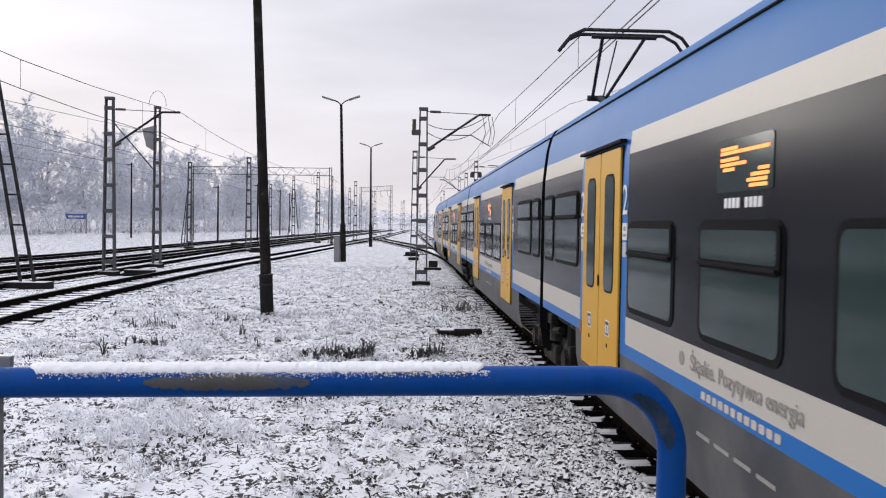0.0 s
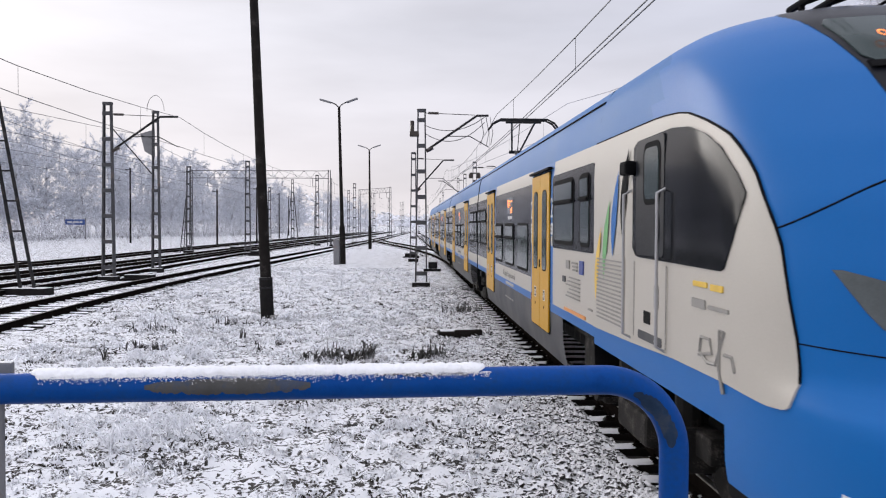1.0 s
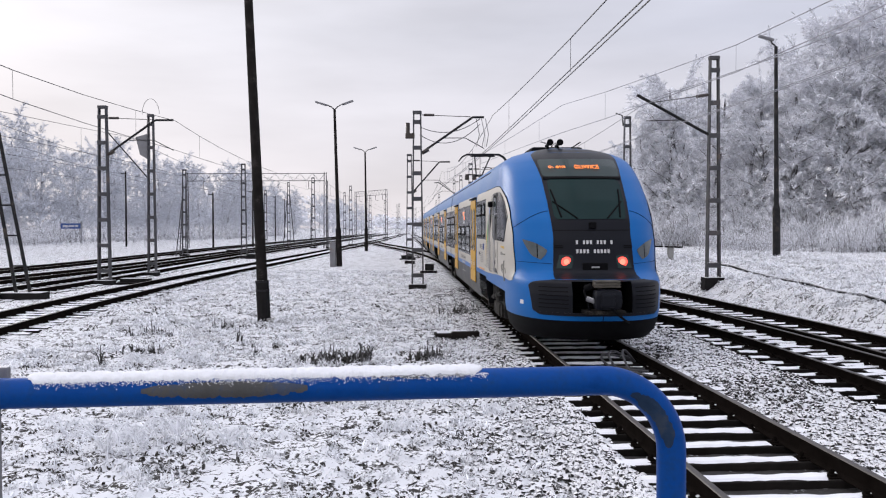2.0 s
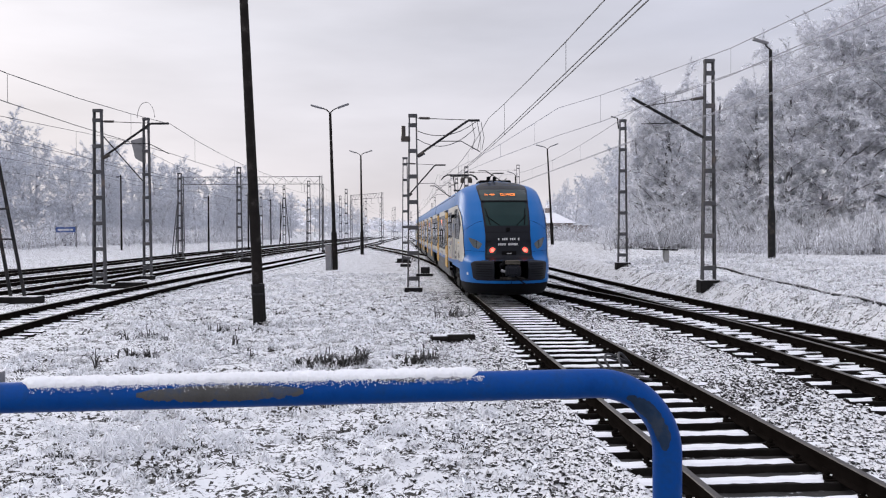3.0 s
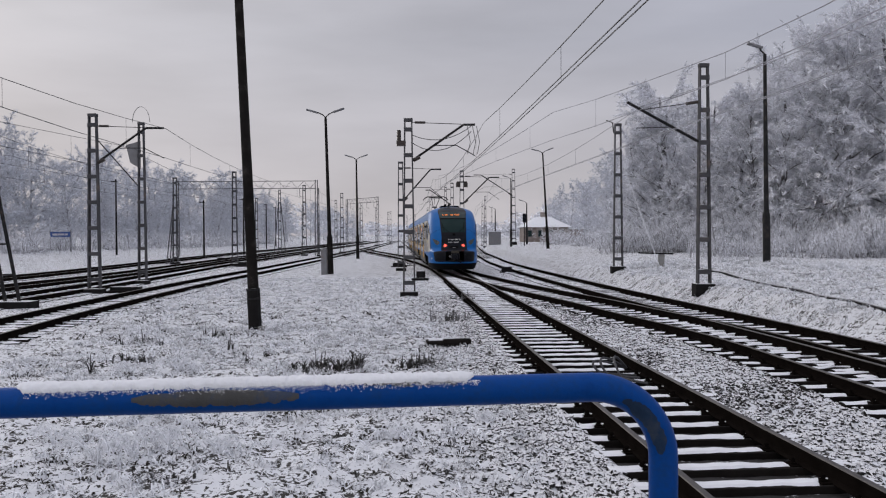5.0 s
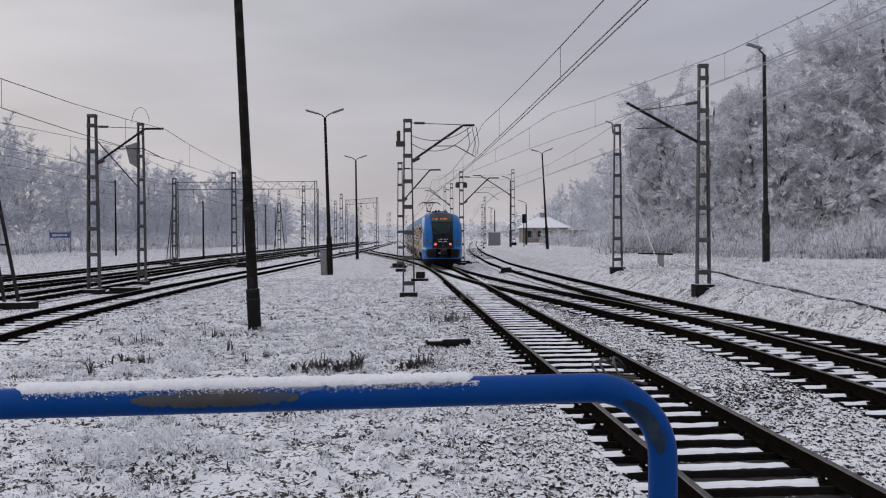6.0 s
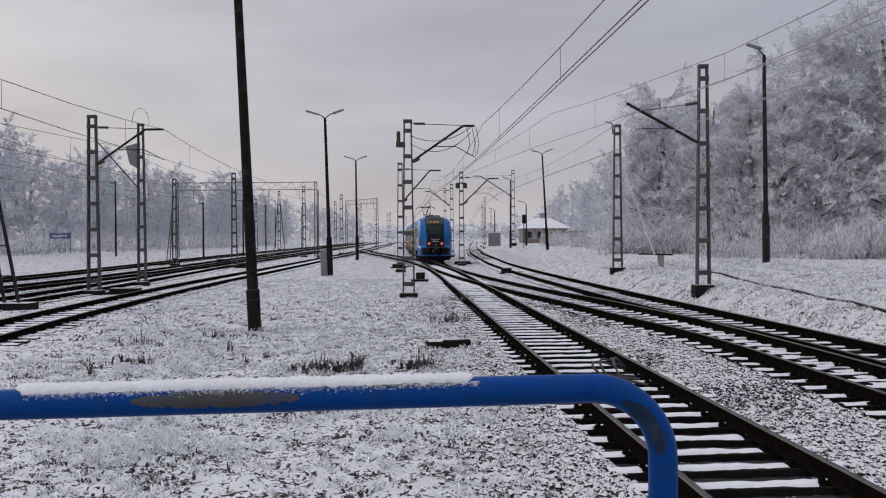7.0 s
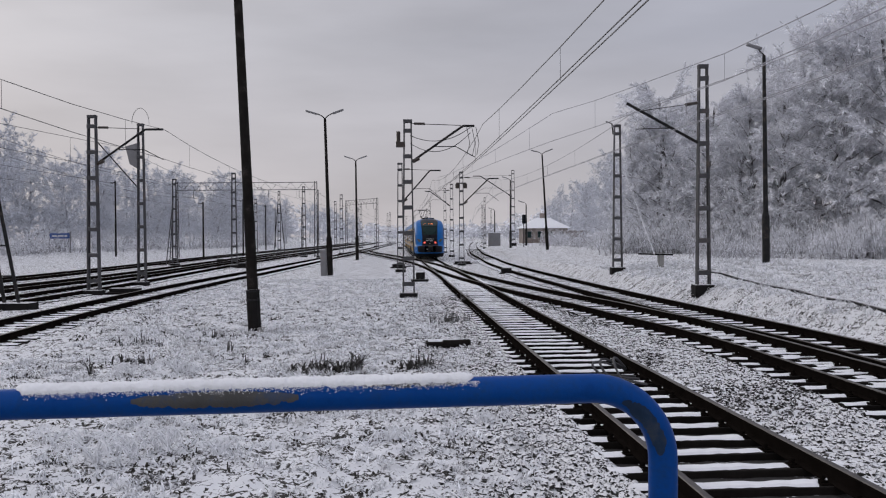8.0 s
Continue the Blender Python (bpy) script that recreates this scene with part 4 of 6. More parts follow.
        lamp = part("side_lamp", front_panel(1.57, 1.915, (lambda z: -b(z)) if sgn < 0 else a, (lambda z: -a(z)) if sgn < 0 else b, 0.010, 14, 10), LAMP_GLASS, n, "unlit clear side lamp behind a curved cover", True)
        c0, c1 = (-0.955, -0.94) if sgn < 0 else (0.94, 0.955)
        part("divider", front_panel(1.60, 1.84, lambda z: c0, lambda z: c1, 0.013, 4, 1), RUBBER, lamp)
        for z in (1.80, 1.77):
            part("vent_slot", front_panel(z, z + 0.012, lambda z: -0.69 if sgn < 0 else 0.53, lambda z: -0.53 if sgn < 0 else 0.69, 0.018, 1, 4), RUBBER, n)
        # slotted plates either side of the coupler bay
        w_low = by_height((0.66, 0.98), (0.72, 1.08), (1.14, 1.14), (1.20, 1.09), (1.225, 0.98), (1.245, 0.80))
        plate = part("lower_grille", front_panel(0.66, 1.245, (lambda z: -w_low(z)) if sgn < 0 else (lambda z: BAY), (lambda z: -BAY) if sgn < 0 else w_low, 0.012, 30, 16), MASK, n, "charcoal slotted lower grille", True)
        for k in range(6):
            z = 0.78 + k * 0.068
            part("slot", front_panel(z, z + 0.014, lambda z: -1.0 if sgn < 0 else 0.56, lambda z: -0.56 if sgn < 0 else 1.0, 0.018, 1, 8), RUBBER, plate)
        part("maker_plate", front_panel(0.80, 0.87, lambda z: -1.24 if sgn < 0 else 1.20, lambda z: -1.20 if sgn < 0 else 1.24, 0.008, 3, 3), WHITE_PRINT, n)
    bay = Shape()
    zs_bay = [0.70 + 0.53 * k / 8 for k in range(9)]
    xs_bay = [-BAY + 2 * BAY * k / 10 for k in range(11)]
    for x in (-BAY, BAY):
        bay.grid([[(x, front_u(x, z) - 0.014, z) for z in zs_bay], [(x, 0.35, z) for z in zs_bay]])
    for z in (zs_bay[0], zs_bay[-1]):
        bay.grid([[(x, front_u(x, z) - 0.014, z) for x in xs_bay], [(x, 0.35, z) for x in xs_bay]])
    bay.grid([[(x, 0.35, zs_bay[0]) for x in xs_bay], [(x, 0.35, zs_bay[-1]) for x in xs_bay]])
    part("coupler_bay", bay, RUBBER, n, "deep black bay behind the coupler")
    part("bay_lip", front_panel(0.655, 0.705, lambda z: -0.98, lambda z: 0.98, 0.022, 2, 16), MASK, n)
    part("bay_lip", front_panel(1.225, 1.25, lambda z: -0.80, lambda z: 0.80, 0.015, 2, 16), MASK, n)
    part("nose_seam", front_panel(0.575, 0.655, lambda z: -0.006, lambda z: 0.006, 0.006, 2, 1), RUBBER, n)
    s = Shape()
    s.soft_box((-0.22, front_u(0, 1.45) - 0.03, 1.36), (0.22, front_u(0, 1.45) + 0.05, 1.52), 0.02)
    part("badge_panel", s, RUBBER, n)
    s = Shape()
    s.soft_box((-0.07, front_u(0, 1.47) - 0.045, 1.43), (0.07, front_u(0, 1.47) - 0.02, 1.46), 0.01)
    part("badge", s, CHROME, n)
    c = part("coupler", Shape().soft_box((-0.23, -1.10, 0.80), (0.23, -0.78, 1.13), 0.10), MASK, n, "black automatic coupler head")
    part("coupler_face", Shape().soft_box((-0.15, -1.15, 0.84), (0.10, -1.05, 1.08), 0.05), MASK, c)
    part("coupler_neck", Shape().soft_box((-0.1, -0.85, 0.84), (0.1, 0.3, 1.02), 0.03), BOGIE, c)
    part("coupler_saddle", Shape().soft_box((-0.34, -0.85, 0.71), (0.34, -0.50, 0.77), 0.02), BOGIE, c)
    box = part("contact_box", Shape().soft_box((-0.20, -0.98, 1.15), (0.20, -0.72, 1.27), 0.025), BRASS, c, "dull brassy electric contact box")
    for z in (1.165, 1.21, 1.255):
        tube_part("rod", [(-0.22, -0.985, z), (0.21, -0.985, z)], 0.012, BRASS, box, 8)
    tube_part("coupler_horn", [(-0.34, -0.94, 0.98), (-0.2, -0.98, 0.93)], 0.042, STEEL_GREY, c, 10)
    tube_part("coupler_horn", [(-0.33, -0.80, 1.12), (-0.24, -0.86, 1.18)], 0.05, RUBBER, c, 10)
    tube_part("hose", [(-0.30, -0.7, 1.18), (-0.36, -0.85, 1.08), (-0.30, -0.9, 0.9), (-0.26, -0.8, 0.78)], 0.018, RUBBER, c)
    tube_part("hose", [(0.05, -1.05, 0.82), (0.16, -1.06, 0.72), (0.30, -0.92, 0.62), (0.42, -0.70, 0.56)], 0.022, RUBBER, c)
    # flanks: cream field, cab window and door, rails
    top = by_height((0.66, 1.33), (0.68, 1.42), (0.71, 1.55), (0.85, 1.99), (0.96, 2.17), (1.17, 2.43), (1.32, 2.57), (1.54, 2.71), (1.88, 2.83), (2.2, 2.91), (2.5, 2.95), (3.0, 2.965), (7.4, 2.965))
    low = by_height((0.66, 1.25), (0.68, 1.20), (0.72, 1.18), (0.88, 1.17), (1.4, 1.19), (2.4, 1.185), (3.7, 1.14), (5.0, 1.11), (7.4, 1.11))
    g_top = by_height((1.22, 2.33), (1.33, 2.44), (1.57, 2.62), (1.8, 2.725), (2.11, 2.81), (2.5, 2.845), (3.4, 2.835), (3.5, 2.79))
    g_low = by_height((1.22, 2.29), (1.33, 2.05), (1.44, 1.88), (1.5, 1.86), (3.37, 1.88), (3.44, 1.90), (3.5, 1.95))
    cream_us = [0.66, 0.67, 0.68, 0.695, 0.71, 0.74, 0.78, 0.82, 0.87, 0.93, 1.0, 1.08, 1.17, 1.27, 1.38, 1.51, 1.66, 1.82, 2.0, 2.2, 2.4, 2.7, 3.0, 3.4, 3.9, 4.4, NOSE_END]
    for sgn in (-1, 1):
        part("cream_flank", side_panel(cream_us, low, top, 0.012, sgn), CREAM, n, "cream painted cab flank", True)
        part("edge_line", side_panel(cream_us, lambda u: top(u) - 0.003, lambda u: top(u) + 0.009, 0.014, sgn, 2), RUBBER, n)
        part("cab_window", side_panel([1.22 + 2.28 * (k / 30) ** 1.3 for k in range(31)], g_low, g_top, 0.020, sgn), CAB_GLASS, n, "large dark pointed cab side window", True)
        f = part("cab_door", side_panel([2.55, 2.8, 3.1, 3.46], lambda u: 1.2, lambda u: 1.83, 0.016, sgn), CREAM, n)
        part("door_panel", pane(2.62, 3.38, 1.90, 2.83, sgn, 1.394, 0.06), MASK, f, "matt black upper half of the cab door")
        part("cab_door_window", pane(2.70, 3.16, 2.30, 2.79, sgn, 1.398, 0.1), RUBBER, f)
        part("glass", pane(2.745, 3.115, 2.345, 2.745, sgn, 1.402, 0.07), GLASS, f)
        part("handle_recess", pane(2.72, 2.84, 2.02, 2.20, sgn, 1.398, 0.02), RUBBER, f)
        part("door_seam", pane(2.56, 2.575, 1.22, 1.84, sgn, 1.3895, 0.005), GREY_PRINT, f)
        part("door_seam", pane(3.43, 3.445, 1.22, 1.84, sgn, 1.3895, 0.005), GREY_PRINT, f)
        part("door_lock", pane(2.74, 2.86, 1.50, 1.68, sgn, 1.391, 0.02), GREY_PRINT, f)
        part("keyhole", pane(2.76, 2.81, 1.52, 1.60, sgn, 1.393, 0.015), RUBBER, f)
        part("vent", pane(2.96, 3.14, 1.36, 1.46, sgn, 1.391, 0.01), RUBBER, f)
        part("step_grille", pane(2.66, 3.3, 1.22, 1.29, sgn, 1.390, 0.02), SKIRT, f)
        for u, z0, z1 in ((2.6, 1.2, 2.42), (3.56, 1.18, 2.44)):
            s = Shape()
            s.tube([(sgn * 1.37, u, z0), (sgn * 1.45, u, z0 + 0.04), (sgn * 1.45, u, z1 - 0.04), (sgn * 1.37, u, z1)], 0.013, 8)
            part("grab_rail", s, CHROME, n)
        s = Shape()
        s.soft_box((sgn * 1.43 - 0.05, 3.42, 2.56), (sgn * 1.43 + 0.05, 3.62, 2.68), 0.03)
        s.tube([(sgn * 1.37, 3.55, 2.6), (sgn * 1.43, 3.52, 2.62)], 0.02)
        part("side_camera", s, RUBBER, n)
        grille = part("air_grille", pane(3.75, 4.85, 1.2, 1.87, sgn, 1.388, 0.03), CREAM, n)
        for k in range(16):
            s = Shape()
            s.box((min(sgn * 1.37, sgn * 1.396), 3.8, 1.235 + k * 0.038), (max(sgn * 1.37, sgn * 1.396), 4.8, 1.25 + k * 0.038))
            part("louvre", s, GREY_PRINT, grille)
        # painted leaf marks
        for u, z0, z1, w, mat in ((3.74, 2.05, 2.80, 0.20, RUBBER), (4.08, 1.84, 2.64, 0.19, SKY_BLUE), (4.42, 1.62, 2.38, 0.18, GREEN_PRINT), (4.76, 1.38, 2.12, 0.17, YELLOW_PRINT)):
            pts_in, pts_out = [], []
            for k in range(11):
                f = k / 10
                bend = -0.22 * f * f + 0.1
                pts_in.append((sgn * 1.392, u + bend - w * math.sin(math.pi * f) * 0.5, z0 + (z1 - z0) * f))
                pts_out.append((sgn * 1.392, u + bend + w * math.sin(math.pi * f) * 0.5, z0 + (z1 - z0) * f))
            part("leaf_mark", Shape().grid([pts_in, pts_out], flip=sgn > 0), mat, n)
        # small prints that cannot be read
        for u0, u1, z, h, mat in ((1.72, 1.98, 1.74, 0.035, YELLOW_PRINT), (1.45, 1.66, 1.73, 0.04, YELLOW_PRINT), (1.75, 2.0, 1.60, 0.06, GREY_PRINT), (1.36, 1.70, 1.61, 0.025, GREY_PRINT), (5.52, 5.72, 1.60, 0.15, FLAG_BLUE), (5.85, 6.15, 1.70, 0.02, GREY_PRINT), (5.85, 6.12, 1.66, 0.02, GREY_PRINT), (5.85, 6.1, 1.62, 0.02, GREY_PRINT), (6.3, 6.5, 1.63, 0.10, GREY_PRINT), (5.4, 6.6, 1.125, 0.035, ORANGE_PRINT), (5.05, 5.25, 1.25, 0.02, GREY_PRINT), (6.55, 6.72, 1.46, 0.07, SKIRT)):
            part("print_bar", pane(u0, u1, z, z + h, sgn, max(side_x((u0 + u1) / 2, z), 1.2) + 0.02 if u0 < 2.2 else 1.385, 0.008), mat, n)
        for k in range(6):
            part("print_bar", pane(5.7, 6.5 - 0.1 * (k % 3), 1.30 + k * 0.045, 1.315 + k * 0.045, sgn, 1.385, 0.005), GREY_PRINT, n)
        for pts in ([(1.86, 1.30), (1.62, 1.34), (1.66, 1.42), (1.82, 1.42), (1.84, 1.32), (1.7, 1.27), (1.56, 1.28)], [(1.56, 1.28), (1.42, 1.5), (1.5, 1.5), (1.5, 1.25), (1.44, 1.12)], [(1.42, 1.36), (1.3, 1.36), (1.26, 1.28)]):
            s = Shape()
            s.tube([(sgn * (side_x(u, z) + 0.014), u, z) for u, z in pts], 0.013, 5)
            part("script_mark", s, GREY_PRINT, n)
    # horns and hood on the roof
    for x in (-0.34, -0.14):
        s = Shape()
        s.tube([(x, 2.62, 3.81), (x, 2.42, 3.83)], 0.035, 10, r_end=0.068)
        s.tube([(x, 2.9, 3.80), (x, 2.6, 3.81)], 0.03, 8)
        s.tube([(x, 2.7, 3.7), (x, 2.7, 3.80)], 0.025, 6)
        part("horn", s, RUBBER, n)
    part("roof_hood", Shape().soft_box((-0.55, 3.5, 3.62), (0.55, 4.6, 3.84), 0.06), RUBBER, n, "black roof hood")
    tube_part("aerial", [(0.1, 2.5, 3.72), (0.24, 2.3, 3.82)], 0.012, RUBBER, n)
    return n


def bogie(parent, u):
    b = part("bogie", Shape(), None, parent, "dirty black bogie frame", m=pose(0, u, 0))
    s = Shape()
    for sgn in (-1, 1):
        s.soft_box((sgn * 1.05 - 0.09, -1.75, 0.42), (sgn * 1.05 + 0.09, 1.75, 0.62), 0.03)
        s.soft_box((sgn * 1.1 - 0.14, -0.5, 0.22), (sgn * 1.1 + 0.14, 0.5, 0.5), 0.05)
        for dy in (-1.25, 1.25):
            s.soft_box((sgn * 1.1 - 0.13, dy - 0.2, 0.28), (sgn * 1.1 + 0.13, dy + 0.2, 0.62), 0.04)
            s.tube([(sgn * 1.12, dy, 0.6), (sgn * 1.12, dy, 0.9)], 0.11, 10)
            s.tube([(sgn * 1.08, dy, 0.42), (sgn * 1.28, dy, 0.42)], 0.14, 12)
        for dy in (-0.25, 0.25):
            s.tube([(sgn * 1.1, dy, 0.55), (sgn * 1.1, dy, 0.95)], 0.18, 12)
        s.tube([(sgn * 1.22, -0.8, 0.75), (sgn * 1.22, 0.8, 0.55)], 0.05, 8)
    s.soft_box((-1.0, -0.3, 0.4), (1.0, 0.3, 0.75), 0.05)
    b.data = s.mesh("bogie", BOGIE)
    sets = []
    for dy in (-1.25, 1.25):
        s = Shape()
        for sgn in (-1, 1):
            s.tube([(sgn * 0.70, 0, 0), (sgn * 0.735, 0, 0)], 0.45, 28)
            s.tube([(sgn * 0.735, 0, 0), (sgn * 0.83, 0, 0)], 0.42, 28)
            for k in range(3):
                a = math.tau * k / 3
                s.soft_box((sgn * 0.78 - 0.06, 0.25 * math.cos(a) - 0.04, 0.25 * math.sin(a) - 0.04), (sgn * 0.78 + 0.065, 0.25 * math.cos(a) + 0.04, 0.25 * math.sin(a) + 0.04), 0.01)
        s.tube([(-0.75, 0, 0), (0.75, 0, 0)], 0.09, 12)
        w = part("wheelset", s, BOGIE, b, m=pose(0, dy, 0.42), smooth=True)
        sets.append((w, dy))
    return sets


def pantograph(parent, u):
    p = part("pantograph", Shape().soft_box((-0.4, u - 0.5, 3.86), (0.4, u + 0.6, 3.90), 0.015), STEEL_DARK, parent, "raised dark steel current collector")
    for x in (-0.36, 0.36):
        for dy in (-0.45, 0.55):
            tube_part("insulator", [(x, u + dy, 3.70), (x, u + dy, 3.88)], 0.04, INSULATOR, p, 8)
    tube_part("lower_arm", [(0, u + 0.2, 3.95), (0, u + 1.75, 4.36)], 0.055, STEEL_DARK, p)
    tube_part("guide_rod", [(0.03, u + 1.6, 4.32), (-0.1, u + 0.15, 5.0)], 0.012, STEEL_DARK, p)
    for x in (-0.33, 0.33):
        tube_part("upper_arm", [(x * 0.35, u + 1.75, 4.36), (x, u + 0.1, 5.06)], 0.028, STEEL_DARK, p)
    for dy in (-0.16, 0.16):
        pts = [(-0.98, u + 0.1 + dy, 4.85), (-0.85, u + 0.1 + dy, 5.02), (-0.65, u + 0.1 + dy, 5.12), (0.65, u + 0.1 + dy, 5.12), (0.85, u + 0.1 + dy, 5.02), (0.98, u + 0.1 + dy, 4.85)]
        tube_part("collector_bow", pts, 0.03, STEEL_DARK, p)
    tube_part("elbow", [(-0.2, u + 1.75, 4.36), (0.2, u + 1.75, 4.36)], 0.05, STEEL_DARK, p)
    tube_part("cross_tube", [(-0.5, u + 0.1, 5.05), (0.5, u + 0.1, 5.05)], 0.03, STEEL_DARK, p)


def build_train():
    t = thing("train", "blue, cream and grey electric passenger train with yellow doors", "train")
    n = nose(t)
    far = copy_thing(n, pose(0, LENGTH, 0, 0, 0, 180))
    far.parent = t
    edges = {7.5, LENGTH - 7.5, 6.75, LENGTH - 6.75}
    for a, b in DOORS:
        edges |= {a - 0.2, b + 0.2}
    for b in BOGIES:
        edges |= {b - 2.35, b + 2.35, b - 2.45, b + 2.45}
    ends = [NOSE_END, *JOINTS, LENGTH - NOSE_END]
    for i in range(4):
        u0 = ends[i] + (0.13 if i else 0)
        u1 = ends[i + 1] - (0.13 if i < 3 else 0)
        body = shell(t, u0, u1, livery, edges, over_bogie)
        for sgn in (-1, 1):
            for a, b in DOORS:
                if u0 < a < u1:
                    door(body, a, b, sgn)
            wins = []
            if i in (0, 3):
                wins = [(9.8, 10.97), (11.57, 12.74), (13.36, 14.53)]
                high = [(16.78, 18.15), (18.38, 18.98)]
                flip = (lambda u: LENGTH - u) if i == 3 else (lambda u: u)
                part("window_band", pane(min(flip(5.0), flip(7.5)), max(flip(5.0), flip(7.5)), 1.85, 2.785, sgn, 1.3745, 0.1), ANTHRACITE, body)
                for a, b in ((5.27, 5.70), (6.13, 7.33)):
                    window(body, min(flip(a), flip(b)), max(flip(a), flip(b)), 1.95, 2.66, sgn)
            else:
                wins = [(24.65, 25.95), (26.35, 27.65), (28.05, 29.35)]
                high = [(19.55, 20.15), (20.4, 21.85), (31.75, 33.15), (33.4, 34.05)]
                flip = (lambda u: LENGTH - u) if i == 2 else (lambda u: u)
            for a, b in wins:
                window(body, min(flip(a), flip(b)), max(flip(a), flip(b)), 1.45, 2.14, sgn, not near_door(flip(a), 1.3))
            for a, b in high:
                window(body, min(flip(a), flip(b)), max(flip(a), flip(b)), 1.72, 2.5, sgn)
            # side display, class figures, slogan
            u = {0: 12.1, 1: 27.0, 2: LENGTH - 27.0, 3: LENGTH - 12.1}[i]
            d = part("side_display", pane(u - 0.41, u + 0.41, 2.35, 2.66, sgn, 1.3755, 0.03), GLASS, body, "small side display with amber lettering")
            for z, a, b in ((2.60, 0.08, 0.34), (2.575, -0.36, 0.34), (2.535, 0.06, 0.34), (2.505, -0.05, 0.34), (2.475, 0.12, 0.30), (2.46, -0.36, -0.22), (2.43, -0.36, -0.12), (2.40, -0.34, -0.06), (2.37, -0.34, -0.10)):
                part("amber_bar", pane(u + a, u + b, z, z + 0.02, sgn, 1.3775, 0.006), AMBER, d)
            for a, b in [(-0.27 + 0.062 * k, -0.225 + 0.062 * k) for k in (0, 1, 2, 3, 5, 6, 7, 8)]:
                part("print_bar", pane(u + a, u + b, 2.255, 2.315, sgn, 1.3755, 0.01), WHITE_PRINT, body)
            lettering("Śląskie. Pozytywna energia", 0.15, pose(sgn * 1.376, u, 1.225, 90, 0, 90 * sgn), GREY_PRINT, body)
            part("emblem", pane(u - sgn * 1.0 - 0.05, u - sgn * 1.0 + 0.05, 1.18, 1.28, sgn, 1.3755, 0.05), GREY_PRINT, body)
            for k in range(12):
                part("print_bar", pane(u - 0.58 + k * 0.1, u - 0.51 + k * 0.1, 1.03, 1.08, sgn, 1.3755, 0.01), CREAM, body)
            for k in range(4):
                part("print_bar", pane(u - 0.52 + k * 0.32, u - 0.28 + k * 0.32, 0.775, 0.80, sgn, 1.3685, 0.006), GREY_PRINT, body)
            for a, b in DOORS:
                if u0 < a < u1:
                    for v in (a - 0.12, b + 0.12):
                        lettering("2", 0.38, pose(sgn * 1.377, v, 2.36, 90, 0, 90 * sgn), WHITE_PRINT, body)
                        k = part("sticker", pane(v - 0.08, v + 0.08, 2.02, 2.17, sgn, 1.3765, 0.01), WHITE_PRINT, body, "white sticker with grey marks")
                        part("print_bar", pane(v - 0.055, v + 0.055, 2.05, 2.075, sgn, 1.3785, 0.005), GREY_PRINT, k)
                        part("print_bar", pane(v - 0.04, v + 0.03, 2.10, 2.14, sgn, 1.3785, 0.01), GREY_PRINT, k)
                        part("sticker", pane(v - 0.055, v + 0.055, 1.87, 2.0, sgn, 1.3765, 0.01), CREAM, body)
                    part("marker_lamp", pane(b + 0.06, b + 0.12, 0.98, 1.12, sgn, 1.385, 0.02), RED_PRINT, body, "small dull red marker lamp")
        s = Shape()
        for a, b in zip([u0, u0 + 4], [u0 + 4, u1]):
            s.soft_box((-1.22, a, 0.86), (1.22, b, 1.04), 0.02)
        # deep middle box, added to block the light under the floor
        s.soft_box((-0.58, u0 - (3.3 if i == 0 else 0), 0.3), (0.58, u1 + (3.3 if i == 3 else 0), 0.9), 0.04)
        part("underframe", s, BOGIE, body)
        if i in (0, 3):
            c = 5.95 if i == 0 else LENGTH - 5.95
            for sgn in (-1, 1):
                part("equipment_case", Shape().soft_box((min(sgn * 0.6, sgn * 1.2), c - 0.33, 0.38), (max(sgn * 0.6, sgn * 1.2), c + 0.33, 0.95), 0.04), BOGIE, body)
                part("air_tank", Shape().tube([(sgn * 0.95, c - 0.3, 0.3), (sgn * 0.95, c + 0.3, 0.3)], 0.16, 14), BOGIE, body)
        # rain gutter along the roof edge, and roof boxes
        for sgn in (-1, 1):
            tube_part("gutter", [(sgn * 1.272, u0, 3.385), (sgn * 1.272, u1, 3.385)], 0.012, RUBBER, body, 5)
        for f, w in ((0.15, 2.2), (0.42, 3.0), (0.75, 2.4)):
            c = u0 + (u1 - u0) * f
            if i != 1 or f > 0.3:
                part("roof_panel", Shape().soft_box((-0.6, c - w / 2, 3.6), (0.6, c + w / 2, 3.775), 0.05), ROOF_BLUE, body)
    for j in JOINTS:
        s = Shape()
        ring = [(-w * 0.965, z * 0.985) for z, w in HALF if z >= 0.7] + [(w * 0.965, z * 0.985) for z, w in reversed(HALF) if z >= 0.7]
        s.grid([[(x, j + d, z) for x, z in ring] for d in (-0.2, -0.05, 0.05, 0.2)])
        part("gangway", s, RUBBER, t, "black folded rubber gangway")
        for sgn in (-1, 1):
            s = Shape()
            s.soft_box((sgn * 1.25 - 0.06, j - 0.5, 0.78), (sgn * 1.25 + 0.06, j + 0.5, 0.94), 0.03)
            part("damper", s, BOGIE, t)
    pantograph(t, 20.2)
    wheels = []
    for u in BOGIES:
        wheels += bogie(t, u)
    return t, wheels


train, wheelsets = build_train()

# ---------------------------------------------------------------- platform end and its railing


def build_platform():
    s = Shape()
    s.soft_box((-4.5, -60, -0.2), (1.2, 2.15, 0.92), 0.03)
    tagged(part("platform", s, CONCRETE), "grey concrete platform end under the railing", "platform", kind="structure")


